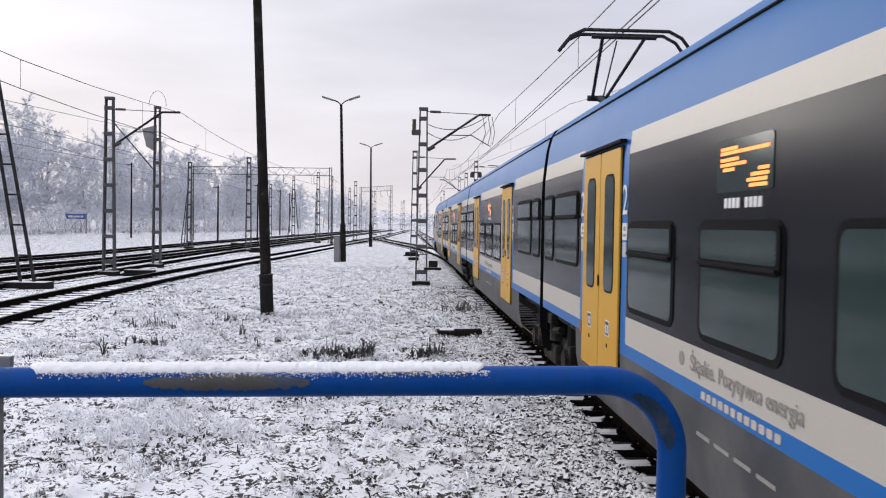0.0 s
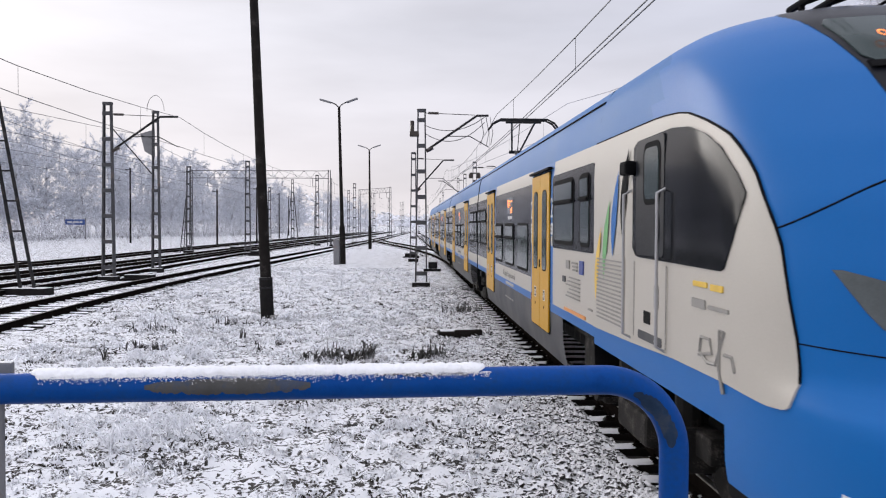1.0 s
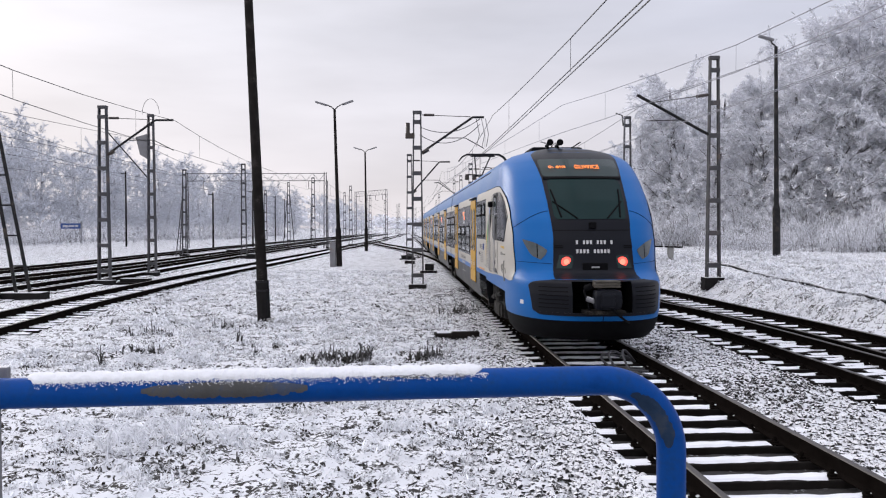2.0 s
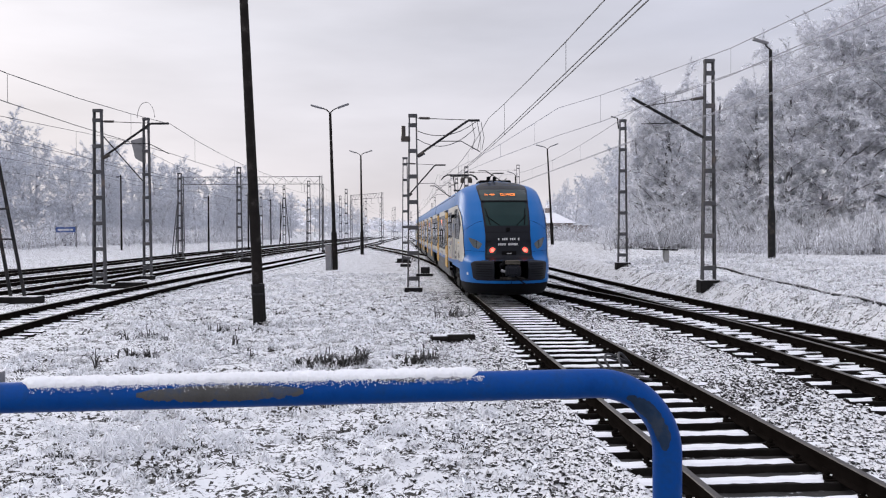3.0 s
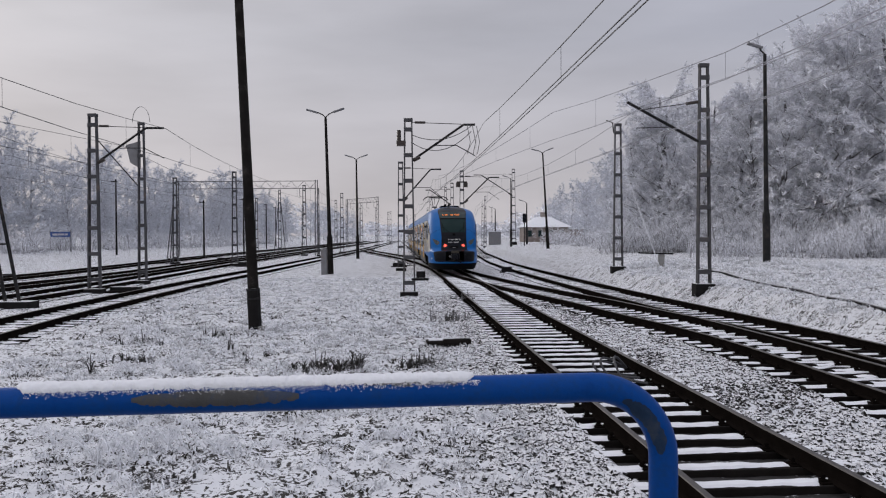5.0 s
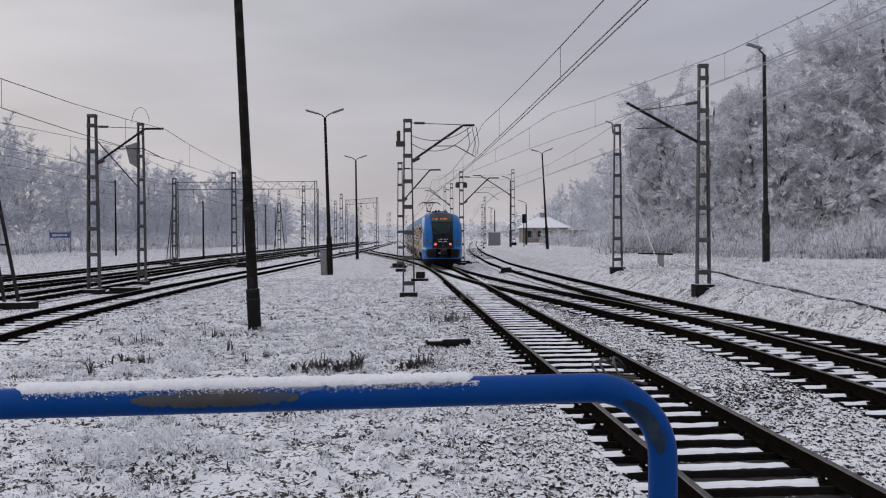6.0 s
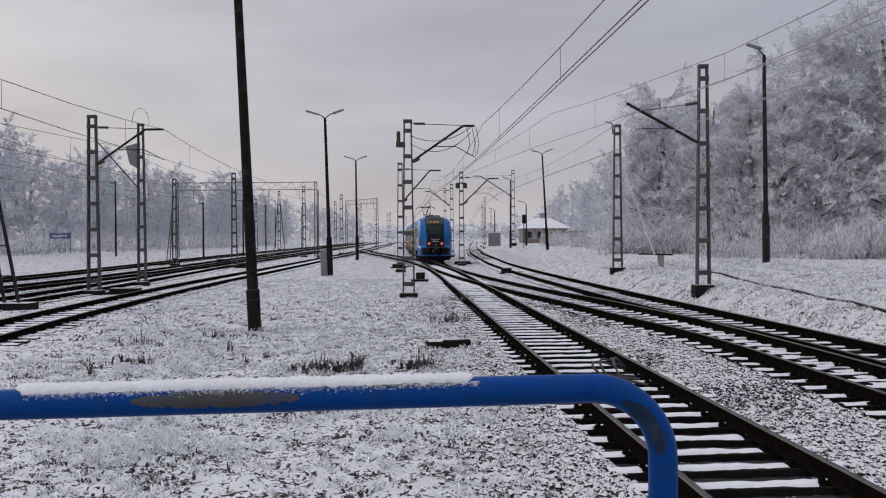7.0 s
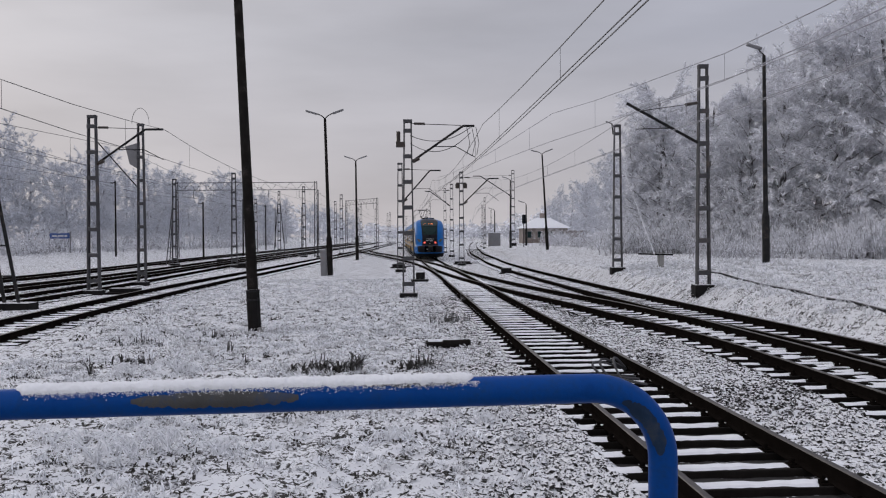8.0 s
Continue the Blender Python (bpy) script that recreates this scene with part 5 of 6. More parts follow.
def arc_shell(points, r, a0, a1, ragged=0.0, n=14, seed=0.0, lift=0.0, fade=9):
    """A shell along a pipe between two angles (from the front, over the top), thinning to nothing at its ragged rims."""
    rows = []
    last = len(points) - 1
    for i, p in enumerate(points):
        d = (points[min(i + 1, last)] - points[max(i - 1, 0)]).normalized()
        up = (Vector((0, 0, 1)) - d * d.z).normalized()
        front = up.cross(d)
        if front.y > 0:
            front = -front
        end = min(1, i / fade, (last - i) / fade) ** 0.5
        mid, half = (a0 + a1) / 2, (a1 - a0) / 2 * (0.25 + 0.75 * end)
        j0 = mid - half + ragged * noise.noise((i * 0.12, seed, 0.0)) + ragged * 0.5 * noise.noise((i * 0.41, seed, 4.0)) + (ragged * 0.10 * random.uniform(-1, 1))
        j1 = mid + half
        if not lift:
            j1 += ragged * (0.5 * noise.noise((i * 0.09, seed, 8.0)) + 0.3 * noise.noise((i * 0.5, seed, 6.0)) + 0.12 * random.uniform(-1, 1))
        row = []
        for k in range(n + 1):
            f = k / n
            a = radians(j0 + (j1 - j0) * f)
            t = r + 0.001 + lift * math.sin(math.pi * f) ** 0.5 * (0.35 + 0.65 * end) * (1 + 0.35 * noise.noise((i * 0.25, f * 3, seed)))
            row.append(p + t * (math.cos(a) * front + math.sin(a) * up))
        rows.append(row)
    return Shape().grid(rows)


def build_railing():
    random.seed(38)
    t = thing("railing", "blue painted tubular railing with snow on top and worn patches", "railing")
    a, b = Vector((-2.2, 1.487, 1.977)), Vector((0.302, 1.728, 1.987))
    way = [a.lerp(b, k / 60) for k in range(61)]
    along = (b - a).normalized()
    c = b + Vector((0, 0, -0.15))
    bend = [c + 0.15 * (math.sin(x) * along + math.cos(x) * Vector((0, 0, 1))) for x in [math.pi / 2 * k / 14 for k in range(1, 15)]]
    fine_bend = [c + 0.15 * (math.sin(x) * along + math.cos(x) * Vector((0, 0, 1))) for x in [math.pi / 2 * k / 60 for k in range(61)]]
    foot = bend[-1].copy()
    foot.z = 0.9
    down = [bend[-1].lerp(foot, k / 6) for k in range(1, 7)]
    s = Shape()
    s.tube(way + bend + down, 0.0298, 28)
    part("rail_pipe", s, BLUE_PIPE, t, smooth=True)

    def at(x):
        return a.lerp(b, (x - a.x) / (b.x - a.x))
    top = [at(-0.82 + 0.88 * k / 420) for k in range(421)]
    part("snow_cap", arc_shell(top, 0.0298, 47, 150, 13, 16, 1.0, 0.008), SNOW, t, "crust of snow along the top of the pipe", True)
    patch = [at(-0.60 + 0.315 * k / 170) for k in range(171)]
    part("worn_patch", arc_shell(patch, 0.0300, -22, 36, 10, 8, 5.0, fade=60), BARE_PIPE, t, "bare grey worn patch in the blue paint", True)
    patch = [at(-0.16 + 0.2 * k / 90) for k in range(91)]
    part("worn_patch", arc_shell(patch, 0.0300, 36, 60, 12, 6, 9.0, fade=30), BARE_PIPE, t, "", True)
    part("worn_patch", arc_shell(fine_bend[16:57], 0.0299, -52, 6, 20, 8, 12.0), DULL_PIPE, t, "dull grey-blue worn patch on the bend", True)
    s = Shape()
    for _ in range(2600):
        p = at(random.uniform(-0.80, 0.07))
        fore, rise = Vector((along.y, -along.x, 0)).normalized(), Vector((0, 0, 1))
        k = radians(52 - abs(random.gauss(0, 8)) ** 1.12)
        c0 = p + 0.0308 * (math.cos(k) * fore + math.sin(k) * rise)
        w = random.uniform(0.0005, 0.0016)
        tip = c0 + w * (math.cos(k) * fore + math.sin(k) * rise)
        lie = math.cos(k) * rise - math.sin(k) * fore
        s.add([tuple(c0 + along * w), tuple(c0 + lie * w), tuple(c0 - along * w), tuple(c0 - lie * w), tuple(tip)], [(0, 1, 4), (1, 2, 4), (2, 3, 4), (3, 0, 4)])
    tagged(part("frost", s, SNOW, t), kind="stuff")
    p = at(-0.882)
    s = Shape()
    s.tube([(p.x, p.y, 0.9), (p.x, p.y, p.z - 0.02)], 0.012, 12)
    part("post", s, STEEL_GREY, t, "grey steel post")
    s = Shape()
    s.soft_box((p.x - 0.06, p.y + 0.034, p.z - 0.02), (p.x + 0.008, p.y + 0.05, p.z + 0.046), 0.004)
    part("bracket_plate", s, STEEL_GREY, t)
    p = at(-1.95)
    s = Shape()
    s.tube([(p.x, p.y, 0.9), (p.x, p.y, p.z - 0.02)], 0.03, 12)
    part("post", s, BLUE_PIPE, t)


build_platform()
build_railing()

# ---------------------------------------------------------------- overhead wires
build_wires("overhead_wires", TRACK_A, 5.5, 6.65, "dark contact and carrier wires above the main track", (-30, 33, 66, 118, 180, 250, 330), True, 0.22)
build_wires("overhead_wires", [(9.6, -30, 0)] + TRACK_C[1:], 5.5, 6.65, "rime-pale wires above the siding", (-22, 29, 66, 128, 200, 290), True, 0.2, RIME_WIRE)
build_wires("overhead_wires", [(8.3, -30, 0), (6.75, 8, 0)] + TRACK_B[2:], 5.75, 6.75, "thin wires above the turnout", (-18, 31, 64), False, 0.1, RIME_WIRE)
build_wires("overhead_wires", [(-9, -25, 0)] + TRACK_E[1:], 5.5, 6.7, "wires above the yard track", (-22, 34.7, 80, 125, 180, 250, 320), False, 0.2)
build_wires("overhead_wires", [(-15, -25, 0)] + TRACK_F[1:], 5.5, 6.7, "wires above the yard track", (-30, 41, 90, 140, 200, 260, 320), False, 0.2)
build_wires("overhead_wires", [(-20, -25, 0)] + TRACK_G[1:], 5.5, 6.7, "wires above the far yard tracks", (-26, 36, 72, 114, 180, 250, 320), False, 0.2)
build_wires("overhead_wires", [(-25, -25, 0)] + TRACK_H[1:], 5.5, 6.7, "wires above the far yard tracks", (-20, 46, 92, 137, 200, 260, 320), False, 0.2)

# ---------------------------------------------------------------- far masts and posts of the yard
for x, y, h, w in ((-15.9, 97, 8.1, 0.45), (-14.0, 95, 7.6, 0.2), (-13.4, 112, 7.9, 0.45), (-19.0, 150, 8.6, 0.5), (-16.6, 172, 9.0, 0.5), (-15.2, 192, 8.5, 0.5), (-20.5, 205, 9.2, 0.5), (-13.4, 215, 8.4, 0.5), (-15.5, 238, 8.8, 0.5), (-10.8, 250, 8.3, 0.5), (-26.0, 118, 7.6, 0.4), (-28.5, 172, 8.4, 0.5), (-9.5, 285, 9.2, 0.6), (7.4, 150, 9.0, 0.4), (8.2, 178, 8.8, 0.4), (10.2, 205, 8.6, 0.4), (13.4, 235, 8.8, 0.4), (-5.2, 262, 9, 0.5), (-2.6, 170, 9, 0.45), (-3.8, 205, 9, 0.45)):
    lattice_mast(x, y, h, w, label="distant lattice steel mast of the yard", battens=6)
m = lattice_mast(-22.0, 114, 8.5, 0.4, label="lattice mast with a raking stay")
for sgn in (-1, 1):
    tube_part("stay", [(sgn * 0.75, 0, 0), (sgn * 0.1, 0, 7.5)], 0.06, MAST, m)
m = lattice_mast(-22.2, 70.2, 7.2, 0.42, label="braced lattice mast at the gantry's end")
for dx in (-0.75, -0.45):
    tube_part("stay", [(dx, 0, 0), (-0.1, 0, 5.6)], 0.045, MAST, m)
for k in range(7):
    tube_part("rung", [(-0.72 + 0.085 * k, 0, 0.5 + 0.7 * k), (-0.44 + 0.06 * k, 0, 0.5 + 0.7 * k)], 0.025, MAST, m)


def bare_post(x, y, h, r=0.11, label="plain dark post beside the yard"):
    t = thing("post", label, "post", pose(x, y, land(x, y)))
    s = Shape()
    s.tube([(0, 0, -0.2), (0, 0, h)], r, 8, r_end=r * 0.7)
    part("shaft", s, POLE_WOOD, t)
    part("cap", Shape().soft_box((-0.5, -0.05, h - 0.25), (0.1, 0.05, h - 0.17), 0.02), POLE_WOOD, t)


for x, y, h in ((-35.5, 92, 8.2), (-26.0, 92, 6.2), (-30.5, 146, 7.8), (-34.0, 172, 8.0), (-24.5, 104, 7.0)):
    bare_post(x, y, h)
street_lamp(9.1, 114, 9.4, 0, False, "slender lamp post beside the siding")
street_lamp(11.9, 121, 6.2, 0, False, "short lamp post near the house")
street_lamp(9.3, 152, 6.5, 0, False, "short lamp post beside the siding")


def signal_post(x, y):
    t = thing("railway_signal", "dark railway light signal on a thin post", "signal", pose(x, y, land(x, y)))
    tube_part("pole", [(0, 0, -0.2), (0, 0, 3.3)], 0.06, STEEL_DARK, t, 8)
    part("signal_head", Shape().soft_box((-0.24, -0.12, 3.1), (0.24, 0.1, 4.3), 0.12), MASK, t)
    for z in (3.3, 3.6, 3.85, 4.1):
        part("visor", Shape().tube([(0, -0.12, z), (0, -0.24, z)], 0.1, 10), MASK, t)


signal_post(10.7, 112)


def house():
    t = thing("house", "low station house with a snow-covered hipped roof", "house", pose(17.9, 152, 0.95))
    s = Shape()
    s.box((-3.9, -4, -0.4), (3.9, 4, 2.7))
    part("wall", s, BRICK_WALL, t)
    s = Shape()
    a = [(-4.5, -4.6, 2.6), (4.5, -4.6, 2.6), (4.5, 4.6, 2.6), (-4.5, 4.6, 2.6)]
    b = [(-1.2, -0.2, 4.5), (1.2, -0.2, 4.5), (1.2, 0.2, 4.5), (-1.2, 0.2, 4.5)]
    s.add(a + b, [(0, 1, 5, 4), (1, 2, 6, 5), (2, 3, 7, 6), (3, 0, 4, 7), (4, 5, 6, 7), (3, 2, 1, 0)])
    roof = part("roof", s, SNOW, t, "snow-covered roof")
    part("chimney", Shape().soft_box((-0.5, -0.3, 4.2), (0.4, 0.3, 5.3), 0.05), BRICK_WALL, roof)
    for x in (-2.8, -1.0, 0.9, 2.7):
        w = part("window", Shape().soft_box((x - 0.4, -4.05, 0.9), (x + 0.4, -3.97, 2.1), 0.02), STEEL_GREY, t)
        part("pane", Shape().soft_box((x - 0.33, -4.07, 0.97), (x + 0.33, -4.04, 2.03), 0.01), GLASS, w)
    w = part("porch", Shape().soft_box((3.9, -3.2, -0.3), (7.4, 2.5, 2.2), 0.05), BRICK_WALL, t)
    part("porch_roof", Shape().soft_box((3.8, -3.5, 2.2), (7.7, 2.8, 2.42), 0.05), SNOW, w)


house()


def relay_cabinet(x, y, w, d, h, label, name="relay_cabinet"):
    t = thing(name, label, "cabinet", pose(x, y, land(x, y)))
    part("body", Shape().soft_box((-w / 2, -d / 2, -0.1), (w / 2, d / 2, h), 0.03), STEEL_GREY, t)
    part("door", Shape().soft_box((-w / 2 + 0.06, -d / 2 - 0.015, 0.1), (w / 2 - 0.06, -d / 2 + 0.01, h - 0.1), 0.01), STEEL_GREY, t)
    part("roof", Shape().soft_box((-w / 2 - 0.05, -d / 2 - 0.06, h), (w / 2 + 0.05, d / 2 + 0.05, h + 0.08), 0.02), SNOW, t)


relay_cabinet(8.6, 142, 2.0, 1.2, 2.2, "grey trackside relay cabinet with snow on top")


def low_box(x, y, w, d, h, label, turn=0.0):
    t = thing("point_machine", label, "point machine", pose(x, y, land(x, y) + 0.03, 0, 0, turn))
    part("case", Shape().soft_box((-w / 2, -d / 2, 0.0), (w / 2, d / 2, h), 0.04), DARK_BLOCK, t)
    part("plinth", Shape().soft_box((-w / 2 - 0.12, -d / 2 - 0.2, -0.1), (w / 2 + 0.12, d / 2 + 0.02, 0.06), 0.02), SLEEPER, t)
    tube_part("rod", [(w / 2, 0, 0.1), (w / 2 + 0.7, 0, 0.1)], 0.03, RAIL, t)


low_box(3.85, 51.7, 0.62, 0.4, 0.36, "dark point machine box beside the turnout")
low_box(1.6, 69.5, 1.3, 0.5, 0.25, "dark low point machine beside the track")
low_box(-3.2, 61, 0.9, 0.5, 0.3, "dark low point machine between the tracks")
low_box(-20.7, 79, 0.7, 0.4, 0.3, "small dark box beside the yard tracks")
low_box(-15.2, 64, 0.6, 0.4, 0.35, "small dark box beside the yard tracks")
low_box(-13.2, 35.2, 1.2, 0.5, 0.22, "dark low box at the foot of a mast")


def bench():
    t = thing("bench", "snow-dusted board bench on a single stout leg", "bench", pose(10.5, 41.5, land(10.5, 41.5), 0, 2, 4))
    part("seat", Shape().soft_box((-0.95, -0.18, 0.62), (0.7, 0.18, 0.70), 0.015), DARK_BLOCK, t)
    part("leg", Shape().soft_box((0.02, -0.14, -0.15), (0.28, 0.14, 0.62), 0.03), CONCRETE, t)


bench()


def name_board():
    t = thing("station_sign", "faded blue station name board on two posts", "sign", pose(-42.5, 94, land(-42.5, 94)))
    for x in (-1.15, 1.15):
        tube_part("post", [(x, 0.06, -0.2), (x, 0.06, 2.3)], 0.06, STEEL_GREY, t, 8)
    part("board", Shape().soft_box((-1.1, -0.03, 1.55), (1.1, 0.03, 2.15), 0.02), SIGN_BLUE, t)
    for a, b in ((-0.85, -0.3), (-0.2, 0.45), (0.55, 0.85)):
        part("print_bar", Shape().box((a, -0.036, 1.75), (b, -0.02, 1.95)), WHITE_PRINT, t)


name_board()


def old_kerb():
    """The snowed-up edge of a disused platform on the bank."""
    pts = [Vector((9.96 + 0.0793 * (y - 19.06), y, 0)) for y in [15 + 1.2 * k for k in range(22)]]
    s = Shape()
    prof = [(-0.06, -0.1), (0.06, -0.1), (0.06, 0.05), (0.03, 0.07), (-0.03, 0.07), (-0.06, 0.05)]
    s.sweep(prof, [Vector((p.x, p.y, land(p.x, p.y) + 0.02 * noise.noise((p.y, 0, 0)))) for p in pts], asides(pts))
    tagged(part("kerb", s, DARK_BLOCK), "old dark kerb edge half buried in snow", "kerb", kind="structure")


old_kerb()


def old_plank(x, y, w, label, turn):
    t = thing("timber_block", label, "timber block", pose(x, y, land(x, y) + 0.02, 0, 0, turn))
    part("block", Shape().soft_box((-w / 2, -0.2, -0.04), (w / 2, 0.16, 0.13), 0.03), SLEEPER, t)
    part("splinter", Shape().soft_box((-0.1, -0.26, 0.06), (w / 2 + 0.05, -0.12, 0.17), 0.03), SLEEPER, t)
    rows = []
    for i in range(9):
        u = -w / 2 + 0.04 + (w * 0.75) * i / 8
        rows.append([(u, -0.12, 0.131), (u, -0.08, 0.16 + 0.01 * (i % 3)), (u, 0.1, 0.16), (u, 0.14, 0.131)])
    part("snow_cap", Shape().grid(rows, flip=True), SNOW, t)


old_plank(0.06, 17.6, 0.86, "dark broken sleeper piece capped with snow", 6)


def cable_loop():
    t = thing("cable", "loose looped black cable beside the rail", "cable", pose(2.75, 13.3, 0.05))
    for a, b, h in ((0.52, 0.30, 0.22), (0.34, 0.45, 0.26), (0.62, 0.22, 0.16)):
        s = Shape()
        s.tube([(0.28 - a * math.sin(math.pi * k / 16), 0.75 - 1.6 * b * (k / 16) * 2, 0.02 + h * math.sin(math.pi * min(1, k / 11))) for k in range(17)], 0.02, 6)
        part("strand", s, WIRE, t)


cable_loop()

# ---------------------------------------------------------------- trees white with hoarfrost


def limb(s, p, d, length, r, bends=4, droop=0.0, sides=5, wild=0.25):
    """A crooked tapering branch; returns its points."""
    pts = [p.copy()]
    d = d.normalized()
    for k in range(bends):
        d = (d + Vector([random.gauss(0, wild) for _ in range(3)]) * 0.5 + Vector((0, 0, -droop * k / bends))).normalized()
        pts.append(pts[-1] + d * length / bends)
    s.tube(pts, r, sides, ends=False, r_end=r * 0.3)
    return pts


def twig_fan(s, p, d, size, n, width):
    """A spray of rimed twigs: thin crossed blades."""
    for _ in range(n):
        q = (d + Vector([random.gauss(0, 0.55) for _ in range(3)])).normalized()
        l = size * random.uniform(0.5, 1.2)
        side = q.orthogonal().normalized()
        side.rotate(Matrix.Rotation(random.uniform(0, 6.28), 3, q))
        w = width * random.uniform(0.6, 1.3)
        mid = p + q * l * 0.5 + Vector((0, 0, 0.02))
        end = p + q * l + Vector((0, 0, -0.12 * l))
        n0 = len(s.v)
        s.v += [tuple(p), tuple(mid + side * w), tuple(end), tuple(mid - side * w)]
        s.f.append((n0, n0 + 1, n0 + 2, n0 + 3))
        s.s.append(0)


def frosted_tree(seed, height, spread, limbs, subs, fans, blades, width, size, bare=0.22, bark=None, rime=None):
    random.seed(seed)
    t = thing("tree", "tall bare tree covered in white hoarfrost", "tree", group="frosted trees")
    wood, crown = Shape(), Shape()
    trunk = limb(wood, Vector((0, 0, -0.3)), Vector((random.uniform(-0.06, 0.06), 0, 1)), height * 0.80, 0.0145 * height, 9, 0, 8, 0.09)
    for k in range(limbs):
        f = bare + (1 - bare) * (k + random.random() * 0.6) / limbs
        i = min(int(f * 9), 8)
        p = trunk[i].lerp(trunk[i + 1], f * 9 - i if f * 9 - i < 1 else 1)
        a = k * 2.4 + random.uniform(-0.4, 0.4)
        rise = 0.55 + 0.75 * f
        d = Vector((math.cos(a), math.sin(a), rise))
        reach_out = spread * (1.0 - 0.62 * max(0, f - 0.35)) * random.uniform(0.65, 1.15)
        pts = limb(wood, p, d, reach_out, 0.05 * height * 0.10 * (1.15 - f), 5, 0.22, 4)
        for j in range(subs):
            g = 0.2 + 0.8 * (j + random.random()) / subs
            i2 = min(int(g * 5), 4)
            q = pts[i2].lerp(pts[i2 + 1], g * 5 - i2)
            d2 = (pts[i2 + 1] - pts[i2]).normalized() + Vector([random.gauss(0, 0.75) for _ in range(3)])
            twig = limb(wood, q, d2, reach_out * random.uniform(0.25, 0.5), 0.012, 2, 0.35, 3)
            for e in range(fans):
                h = (e + random.random()) / fans
                i3 = min(int(h * 2), 1)
                c = twig[i3].lerp(twig[i3 + 1], h * 2 - i3)
                twig_fan(crown, c, (twig[i3 + 1] - twig[i3]).normalized(), size, blades, width)
    part("trunk", wood, bark or BARK, t, "dark rimed trunk and limbs")
    part("crown", crown, rime or TWIG, t, "crown of white frosted twigs")
    return t


def frosted_bush(seed, height, stems, blades):
    random.seed(seed)
    t = thing("bush", "tangled bush white with hoarfrost", "bush", group="frosted bushes")
    wood, crown = Shape(), Shape()
    for k in range(stems):
        p = Vector((random.gauss(0, height * 0.35), random.gauss(0, height * 0.25), -0.1))
        pts = limb(wood, p, Vector((random.gauss(0, 0.3), random.gauss(0, 0.3), 1)), height * random.uniform(0.55, 1.1), 0.016, 4, 0.15, 3)
        for e in range(6):
            i = min(int((e + 1) / 7 * 4), 3)
            twig_fan(crown, pts[i].lerp(pts[i + 1], random.random()), Vector((random.gauss(0, 0.5), random.gauss(0, 0.5), 0.8)), height * 0.2, blades, 0.0095)
    part("wood", wood, BARK, t)
    part("crown", crown, TWIG, t)
    return t


def plant(models, spots, lo, hi, seed):
    """Set copies of the model trees at the given spots, turned and sized each its own way."""
    random.seed(seed)
    for k, (x, y, h) in enumerate(spots):
        f = h * random.uniform(lo, hi)
        m = Matrix.Translation((x, y, land(x, y) - 0.05)) @ Matrix.Rotation(random.uniform(0, 6.28), 4, "Z") @ Matrix.Diagonal((f * random.uniform(0.9, 1.1), f * random.uniform(0.9, 1.1), f, 1))
        copy_thing(models[k % len(models)], m)


def drop(models):
    for t in models:
        for o in (*t.children_recursive, t):
            bpy.data.objects.remove(o)


near_trees = [frosted_tree(s, 15, 4.3, 32, 12, 7, 8, 0.023, 0.44, 0.06) for s in (11, 12, 13)]
near_spots = [(18.1, 66, 1.04), (16.0, 69, 0.74), (17.0, 67, 0.86), (19.5, 64.5, 0.93), (20.9, 62, 0.84), (22.3, 61, 0.92), (23.5, 59, 0.93), (25.3, 58, 1.12), (27.6, 57, 1.25), (30.4, 55, 1.25), (33.0, 52, 1.3), (20.5, 75, 0.95), (24.2, 73, 1.0), (28.2, 70, 1.25), (31.5, 66, 1.35), (35.5, 60, 1.4), (38.5, 55, 1.4)]
plant(near_trees, near_spots, 0.97, 1.05, 5)
drop(near_trees)
# the mist before these trees is put into their pale bark colour
far_trees = [frosted_tree(s, 14.5, 4.3, 20, 8, 4, 6, 0.034, 0.62, 0.06, HAZED_BARK, FAR_RIME) for s in (21, 22, 23, 24)]
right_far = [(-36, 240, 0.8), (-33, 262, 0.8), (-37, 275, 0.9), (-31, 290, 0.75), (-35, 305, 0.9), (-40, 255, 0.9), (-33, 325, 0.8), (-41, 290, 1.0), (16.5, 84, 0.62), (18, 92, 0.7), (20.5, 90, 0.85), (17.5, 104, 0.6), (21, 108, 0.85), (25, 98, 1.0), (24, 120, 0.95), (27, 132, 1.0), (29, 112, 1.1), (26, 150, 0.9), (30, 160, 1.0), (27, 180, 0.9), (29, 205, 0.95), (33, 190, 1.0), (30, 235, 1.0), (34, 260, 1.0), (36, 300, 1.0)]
left_spots = []
random.seed(77)
for k in range(56):
    f = (k + random.random()) / 56
    y = 84 + 150 * f ** 1.4
    x = -(50 - 11 * f) - random.choice((0, 1, 2)) * 4.5 + random.uniform(-1.5, 1.5)
    left_spots.append((x, y, 0.9 + 0.05 * (-x - 45) / 10 + random.uniform(-0.22, 0.18)))
# the first eight stand out of view, added to darken the train flank's reflections
side_wood = [(-54 + random.uniform(-6, 6), 8 + 9.5 * k, random.uniform(0.9, 1.2)) for k in range(8)] + [(-60 + 0.9 * k + random.uniform(-2, 2), 92 + 6.5 * k, random.uniform(1.05, 1.3)) for k in range(16)]
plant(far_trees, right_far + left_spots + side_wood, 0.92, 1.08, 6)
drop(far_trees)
bushes = [frosted_bush(s, 2.4, 34, 5) for s in (31, 32, 33)]
bush_spots = []
random.seed(78)
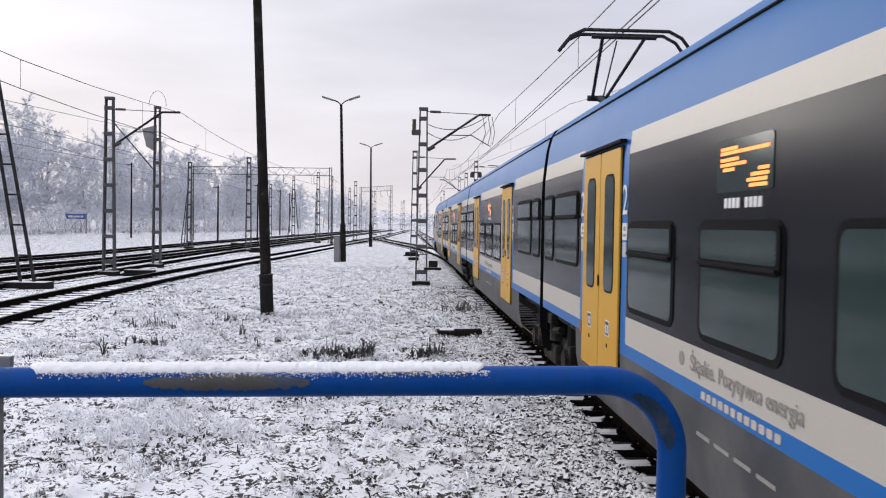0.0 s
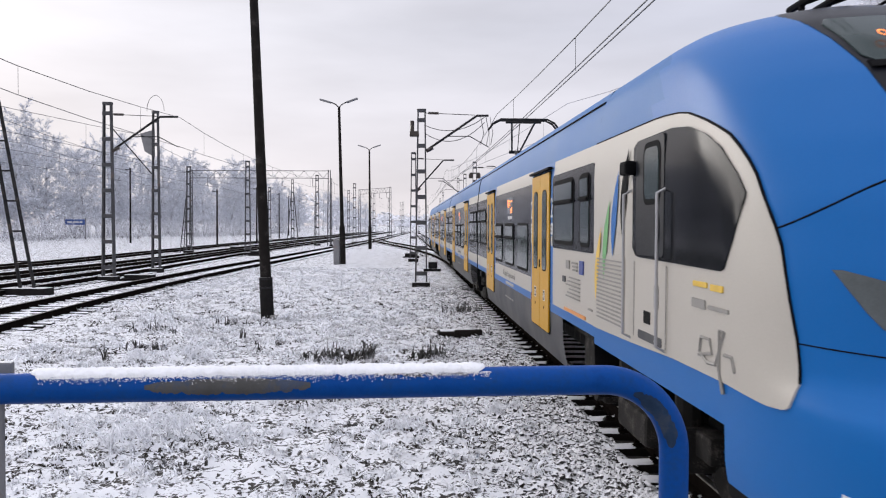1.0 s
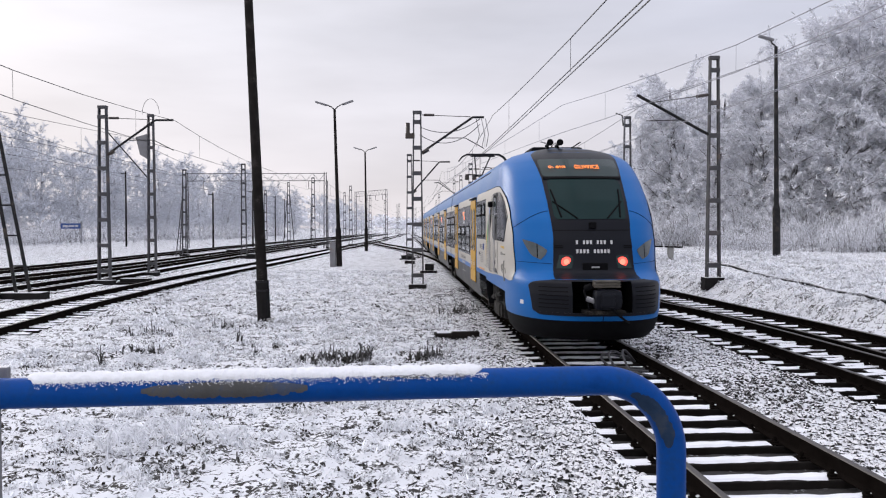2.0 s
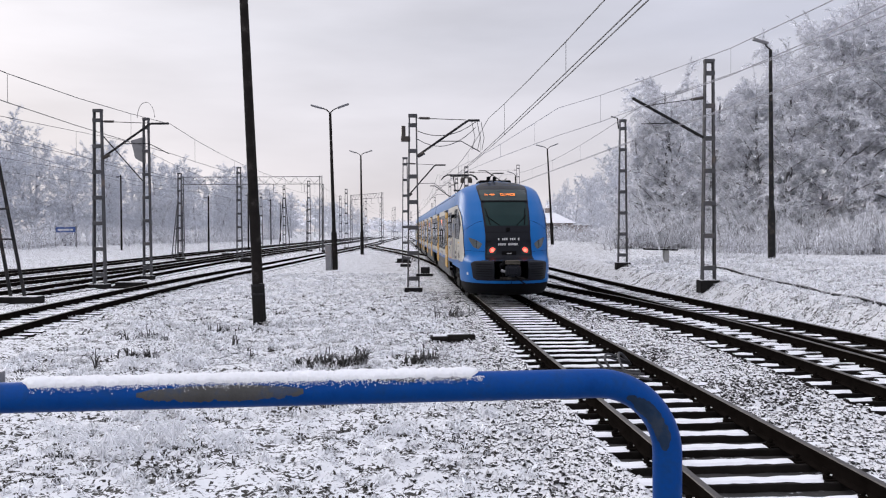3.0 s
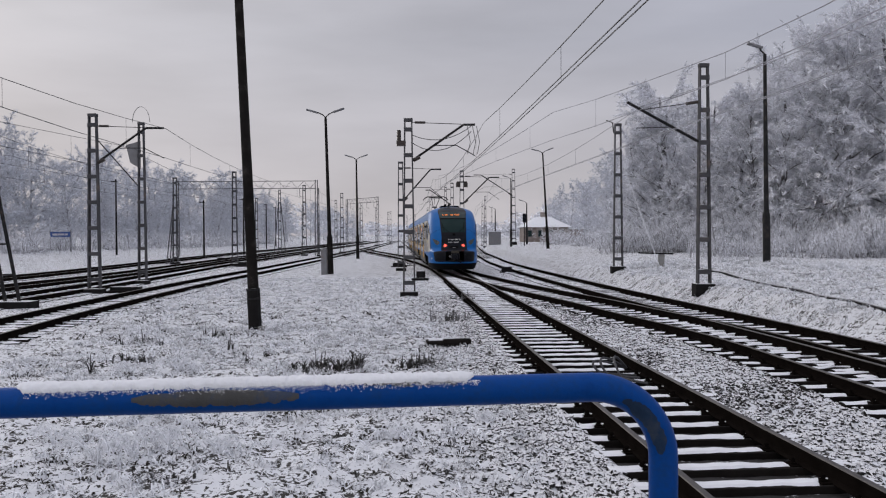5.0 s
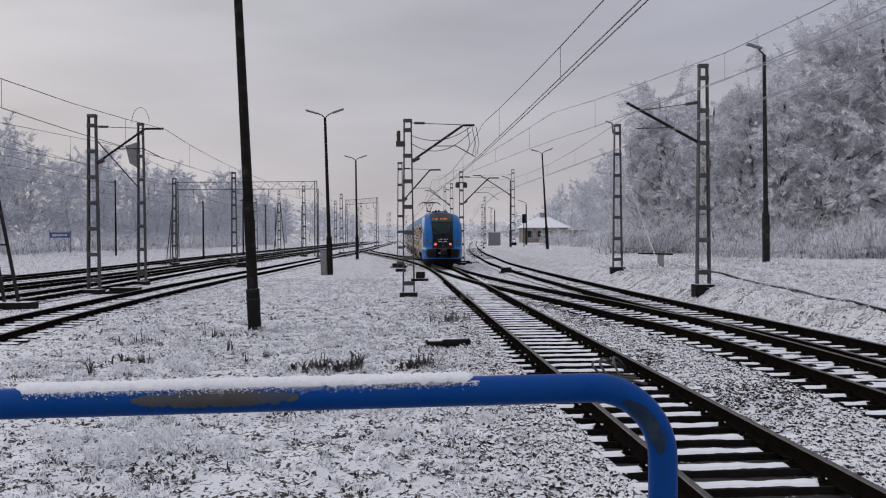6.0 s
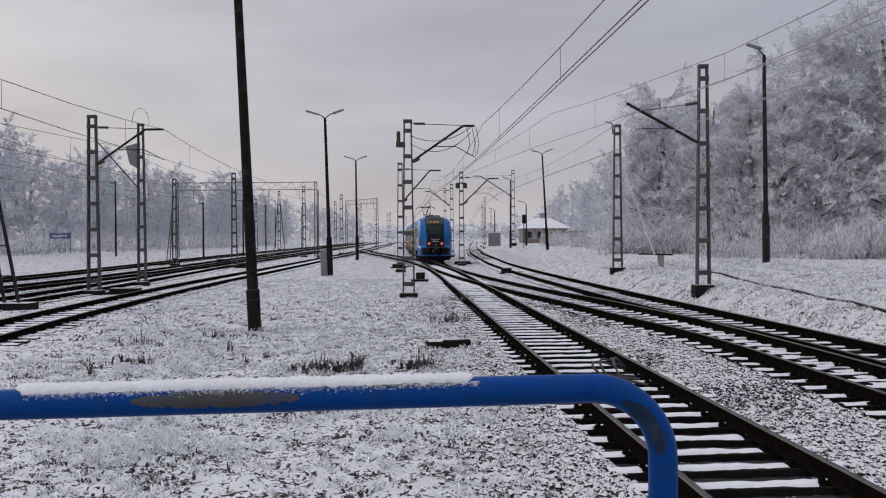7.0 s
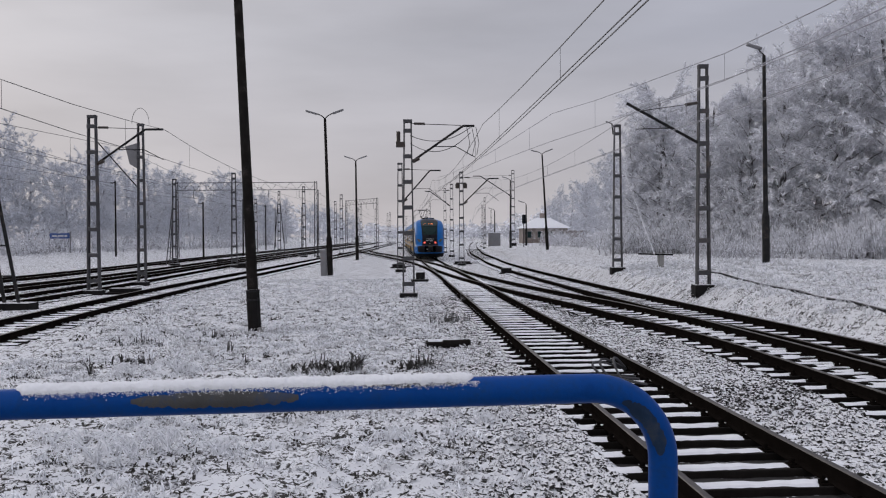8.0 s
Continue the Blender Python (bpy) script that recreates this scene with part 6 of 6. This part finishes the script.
for k in range(46):
    x = 12.5 + 24 * k / 46 + random.uniform(-0.4, 0.4)
    y = 66 - 0.55 * (x - 12.5) + random.uniform(-5, 1)
    bush_spots.append((x, y, 1.0 + 0.6 * (k / 46) + random.uniform(-0.3, 0.35)))
for k in range(14):
    bush_spots.append((13.5 + random.uniform(0, 7), 72 + 5.5 * k, random.uniform(0.7, 1.2)))
for k in range(36):
    y = 76 + 120 * (k / 36) ** 1.2
    bush_spots.append((-(44 - 6 * k / 36) + random.uniform(-2, 2), y, random.uniform(0.8, 1.6)))
for k in range(24):
    f = (k + random.random()) / 24
    bush_spots.append((14.5 + 13 * f, 47 - 3 * f + random.uniform(-1.5, 2.5), 0.5 + 0.75 * f + random.uniform(-0.12, 0.2)))
plant(bushes, bush_spots, 0.9, 1.1, 7)
drop(bushes)


def far_woods():
    """The pale wood at the end of the line, lost in the distance."""
    random.seed(90)
    s = Shape()
    for k in range(420):
        x = random.uniform(-170, 150)
        y = random.uniform(330, 400) + (0 if abs(x) > 40 else 60)
        h = random.uniform(8, 15) * (0.55 if abs(x + 5) < 40 else 1)
        for j in range(46):
            p = Vector((x + random.gauss(0, 2.2), y + random.gauss(0, 2), random.uniform(0.3, 1) * h))
            twig_fan(s, p, Vector((random.gauss(0, 1), random.gauss(0, 1), 0.4)), 2.4, 1, 0.5)
    tagged(part("far_woods", s, TWIG), "pale frosted woods far down the line", "woods", kind="stuff")


far_woods()

# ---------------------------------------------------------------- ballast, grass and weeds


def ballast_bed(name, way, y0, y1, half, z, label):
    pts = [p for p in through_points(way, 0.5) if y0 <= p.y <= y1]
    rows = []
    for p, a in zip(pts, asides(pts)):
        rows.append([tuple(p + a * (half * (2 * k / 12 - 1)) + Vector((0, 0, z + 0.02 * noise.noise((p.x * 4 + k, p.y * 4, 2))))) for k in range(13)])
    tagged(part(name, Shape().grid(rows), SHADED_BED, smooth=True), label, "ballast", kind="structure")


# dark stone colour that also carries the shade between the sleepers
SHADED_BED = material("shaded_ballast_bed", (0.03, 0.028, 0.027), 0.9, vary=0.3, scale=3.0, bump=1.0, second=(0.70, 0.71, 0.74), share=0.28, fine=26.0, soft=0.06)
ballast_bed("ballast", TRACK_A, 4, 90, 1.06, -0.075, "dark stone ballast with some snow, deepened by painted shade between the sleepers")
ballast_bed("ballast", TRACK_B, 6, 60, 1.1, -0.07, "dark stone ballast with some snow, deepened by painted shade between the sleepers")
ballast_bed("ballast", TRACK_C, 6, 110, 1.1, -0.074, "dark stone ballast with some snow, deepened by painted shade between the sleepers")
ballast_bed("ballast", TRACK_E, 10, 140, 1.0, -0.02, "snowy stone ballast under the yard track")
ballast_bed("ballast", TRACK_F, 14, 140, 1.0, -0.02, "snowy stone ballast under the yard track")


def scatter_stones():
    random.seed(40)
    s, dark = Shape(), Shape()
    base = [Vector(p).normalized() for p in ((1, 0, 0), (-1, 0, 0), (0, 1, 0), (0, -1, 0), (0, 0, 1), (0, 0, -1))]
    faces = ((0, 2, 4), (2, 1, 4), (1, 3, 4), (3, 0, 4), (2, 0, 5), (1, 2, 5), (3, 1, 5), (0, 3, 5))
    for _ in range(24000):
        y = 6.2 + 26 * random.random() ** 1.7
        lane = random.random()
        shape = s
        if lane < 0.36:
            x = main_x(y) - 1.15 - abs(random.gauss(0, 0.75))
        elif lane < 0.80:
            x = main_x(y) + random.uniform(1.1, 3.4)
        elif lane < 0.92:
            x = main_x(y) + random.uniform(-1.2, 1.2)
        else:
            x = siding_x(y) + random.uniform(-2.4, 1.3)
        if (main_x(y) + 1.1 < x < siding_x(y) - 1.2 or abs(x - main_x(y)) < 1.0) and noise.noise((x * 0.6, y * 0.28, 31)) > 0.12:
            shape = dark
        r = random.uniform(0.016, 0.042)
        z = land(x, y) + r * 0.3
        turn = Euler((random.uniform(0, 6), random.uniform(0, 6), random.uniform(0, 6))).to_matrix()
        k = [random.uniform(0.6, 1.25) for _ in range(6)]
        vs = [turn @ (b * r * f) for b, f in zip(base, k)]
        shape.add([(x + v.x, y + v.y, z + v.z * 0.8) for v in vs], faces)
    tagged(part("bare_ballast", dark, BARE_STONE), "dark wet ballast stones where the snow has melted", "ballast", kind="stuff")
    tagged(part("ballast_stones", s, BALLAST), "loose grey ballast stones dusted with snow", "ballast", kind="stuff")


def blade(s, p, d, l, w, curl):
    side = Vector((-d.y, d.x, 0))
    if side.length < 1e-3:
        side = Vector((1, 0, 0))
    side = side.normalized() * w
    a = p + Vector((d.x * 0.3, d.y * 0.3, 0.75)) * l * 0.5
    b = p + Vector((d.x * 0.75, d.y * 0.75, 0.95 - curl * 0.4)) * l * 0.85
    c = p + Vector((d.x, d.y, 0.8 - curl)) * l
    n = len(s.v)
    s.v += [tuple(v) for v in (p - side, p + side, a + side, a - side, b + side * 0.8, b - side * 0.8, c)]
    s.f += [(n, n + 1, n + 2, n + 3), (n + 3, n + 2, n + 4, n + 5), (n + 5, n + 4, n + 6)]
    s.s += [0, 0, 0]


def scatter_grass():
    random.seed(41)
    s = Shape()
    zones = ((520, lambda: (random.uniform(-4.8, 1.0), 6.2 + 6 * random.random())), (2300, lambda: (random.uniform(-8, 1.6), random.uniform(11, 22))), (2600, lambda: (random.uniform(-11, 1.0), random.uniform(20, 46))),
             (2600, lambda: (random.uniform(8.2, 17), random.uniform(13, 46))))
    for n, spot in zones:
        made = 0
        while made < n:
            x, y = spot()
            if x < 5 and x > main_x(y) - 1.75 or x > 5 and x < siding_x(y) + 1.75 or x < -8.8 and y < 22:
                continue
            made += 1
            if noise.noise((x * 0.7, y * 0.7, 9)) < -0.22:
                continue
            big = 1 + 0.5 * noise.noise((x * 0.5, y * 0.5, 20))
            for _ in range(7):
                a = random.uniform(0, 6.28)
                p = Vector((x + random.gauss(0, 0.06), y + random.gauss(0, 0.06), 0))
                p.z = land(p.x, p.y) - 0.01
                l = random.uniform(0.05, 0.15) * big * (1.5 if x > 5 else 1)
                blade(s, p, Vector((math.cos(a), math.sin(a), 0)) * random.uniform(0.7, 1.5), l, random.uniform(0.004, 0.008) * (1 + y / 30), random.uniform(0.4, 1.0))
    tagged(part("grass", s, GRASS), "dry grass tufts white with frost and snow", "grass", kind="stuff")


def scatter_litter():
    """Short dark blades and curled leaves that stick out of the thin snow, in drifts."""
    random.seed(44)
    s = Shape()
    made = 0
    while made < 3800:
        y = 6.3 + 24 * random.random() ** 1.5
        x = random.uniform(-5.2 - 0.25 * (y - 6), 1.9)
        if x > main_x(y) - 1.35:
            continue
        if noise.noise((x * 1.6, y * 1.6, 14)) + 0.6 * noise.noise((x * 5, y * 5, 15)) < random.uniform(0.1, 0.6):
            continue
        made += 1
        a = random.uniform(0, 6.28)
        p = Vector((x, y, land(x, y) - 0.004))
        blade(s, p, Vector((math.cos(a), math.sin(a), 0)) * random.uniform(0.9, 1.5), random.uniform(0.025, 0.065) * (1 + y / 40), random.uniform(0.005, 0.012) * (1 + y / 40), random.uniform(0.45, 0.85))
    tagged(part("dead_grass", s, LITTER), "dark dead grass and leaves poking out of thin snow", "grass", kind="stuff")


def weed_clump(x, y, height, n, spread, label):
    t = thing("weed_clump", label, "weeds", pose(x, y, land(x, y)), "dead weeds")
    s = Shape()
    for _ in range(n):
        a = random.uniform(0, 6.28)
        p = Vector((random.gauss(0, spread), random.gauss(0, spread * 0.6), -0.02))
        tall = height * random.choice((0.35, 0.5, 0.6, 0.75, 1.05)) * random.uniform(0.8, 1.1)
        d = Vector((math.cos(a), math.sin(a), 0)) * random.uniform(0.1, 0.75)
        for k in range(3):
            turn = Vector((random.gauss(0, 0.25), random.gauss(0, 0.25), 0))
            blade(s, p + turn * 0.05, d + turn, tall * random.uniform(0.7, 1.0), random.uniform(0.008, 0.016), random.uniform(0.0, 0.55))
        if random.random() < 0.3:
            top = p + Vector((d.x * 0.15, d.y * 0.15, 0.5)) * tall
            s.tube([p, top, top + Vector((d.x * 0.1, d.y * 0.1, 0.5)) * tall], 0.012, 5, r_end=0.006)
    tagged(part("foliage", s, WEED, t), kind="stuff")


def arching_weed(x, y, size, n):
    """Long bowed stalks with side shoots, white with rime."""
    t = thing("weed_clump", "bowed dry stalks white with hoarfrost", "weeds", pose(x, y, land(x, y)), "dead weeds")
    s = Shape()
    for _ in range(n):
        a = random.uniform(0, 6.28)
        d = Vector((math.cos(a), math.sin(a) * 0.6, 0))
        l = size * random.uniform(0.6, 1.1)
        pts = [Vector((d.x * l * f, d.y * l * f, l * 0.9 * math.sin(math.pi * f * 0.85) * 0.6)) for f in [k / 8 for k in range(9)]]
        s.tube(pts, 0.009, 4, r_end=0.005)
        for p in pts[2:]:
            for _ in range(2):
                q = p + Vector((random.gauss(0, 0.05), random.gauss(0, 0.05), random.gauss(-0.05, 0.04)))
                s.tube([p, q], 0.005, 3)
    tagged(part("foliage", s, FROSTED, t), kind="stuff")


FROSTED = material("white_rime", (0.80, 0.81, 0.84), 0.85, vary=0.15, scale=9, bump=0)
scatter_stones()
scatter_grass()
scatter_litter()
random.seed(43)
for x, y, h, n, sp in ((-2.35, 14.5, 0.30, 34, 0.16), (-2.0, 14.6, 0.36, 40, 0.14), (-1.72, 14.4, 0.42, 26, 0.07), (-1.48, 14.6, 0.44, 22, 0.07), (-0.42, 14.9, 0.30, 60, 0.15), (-3.6, 15.4, 0.3, 3, 0.02), (-4.35, 17.2, 0.3, 3, 0.02), (-5.6, 15.4, 0.28, 26, 0.2), (-5.9, 14.2, 0.4, 5, 0.03), (-2.9, 10.2, 0.12, 18, 0.1), (-6.6, 18.5, 0.3, 24, 0.25), (0.2, 22.5, 0.35, 30, 0.3), (0.5, 30, 0.4, 30, 0.4), (-3.4, 8.1, 0.12, 16, 0.1), (-2.1, 8.4, 0.12, 20, 0.12), (-1.2, 9.8, 0.10, 14, 0.10), (-0.8, 8.3, 0.09, 14, 0.10), (-1.6, 11.3, 0.12, 14, 0.12), (0.0, 9.3, 0.09, 12, 0.12), (-3.9, 11.8, 0.12, 14, 0.12), (-2.6, 8.0, 0.10, 14, 0.1), (-4.1, 8.7, 0.12, 14, 0.12), (-5.2, 19.5, 0.22, 20, 0.3)):
    weed_clump(x, y, h, n, sp, "clump of dark dead weed stalks in the snow")
for x, y, size, n in ((-3.55, 8.6, 0.55, 14), (-3.0, 9.2, 0.5, 12), (-3.3, 8.9, 0.6, 10), (-2.4, 9.0, 0.4, 9), (-4.6, 14.6, 0.45, 12), (-5.3, 14.3, 0.4, 10), (-3.9, 10.6, 0.5, 7), (-4.4, 9.5, 0.4, 6), (-0.6, 9.6, 0.3, 6), (0.6, 10.6, 0.3, 6)):
    arching_weed(x, y, size, n)

# ---------------------------------------------------------------- what moves
TRAIN_WAY = ((0.0, -7.1), (0.5, -1.68), (1.0, 3.76), (1.4, 8.13), (1.6, 10.3), (2.8, 23.2), (3.5, 30.75), (4.6, 42.4), (5.8, 54.4), (7.0, 66.5), (8.0, 76.5))


def train_pose(d):
    return pose(main_x(d), d, RAIL_Z, 0, 0, math.degrees(math.atan(LEAN_WAY)))


def motions():
    """The train draws away along the main track, its wheels rolling."""
    walk(train, [(t, train_pose(d)) for t, d in TRAIN_WAY])
    ts, ds = [t for t, d in TRAIN_WAY], [d for t, d in TRAIN_WAY]
    for w, dy in wheelsets:
        rows = []
        for k in range(241):
            gone = float(np.interp(k / 30, ts, ds)) - ds[0]
            rows.append((k / 30, pose(0, dy, 0.42, -math.degrees(gone / 0.42), 0, 0)))
        walk(w, rows)


motions()
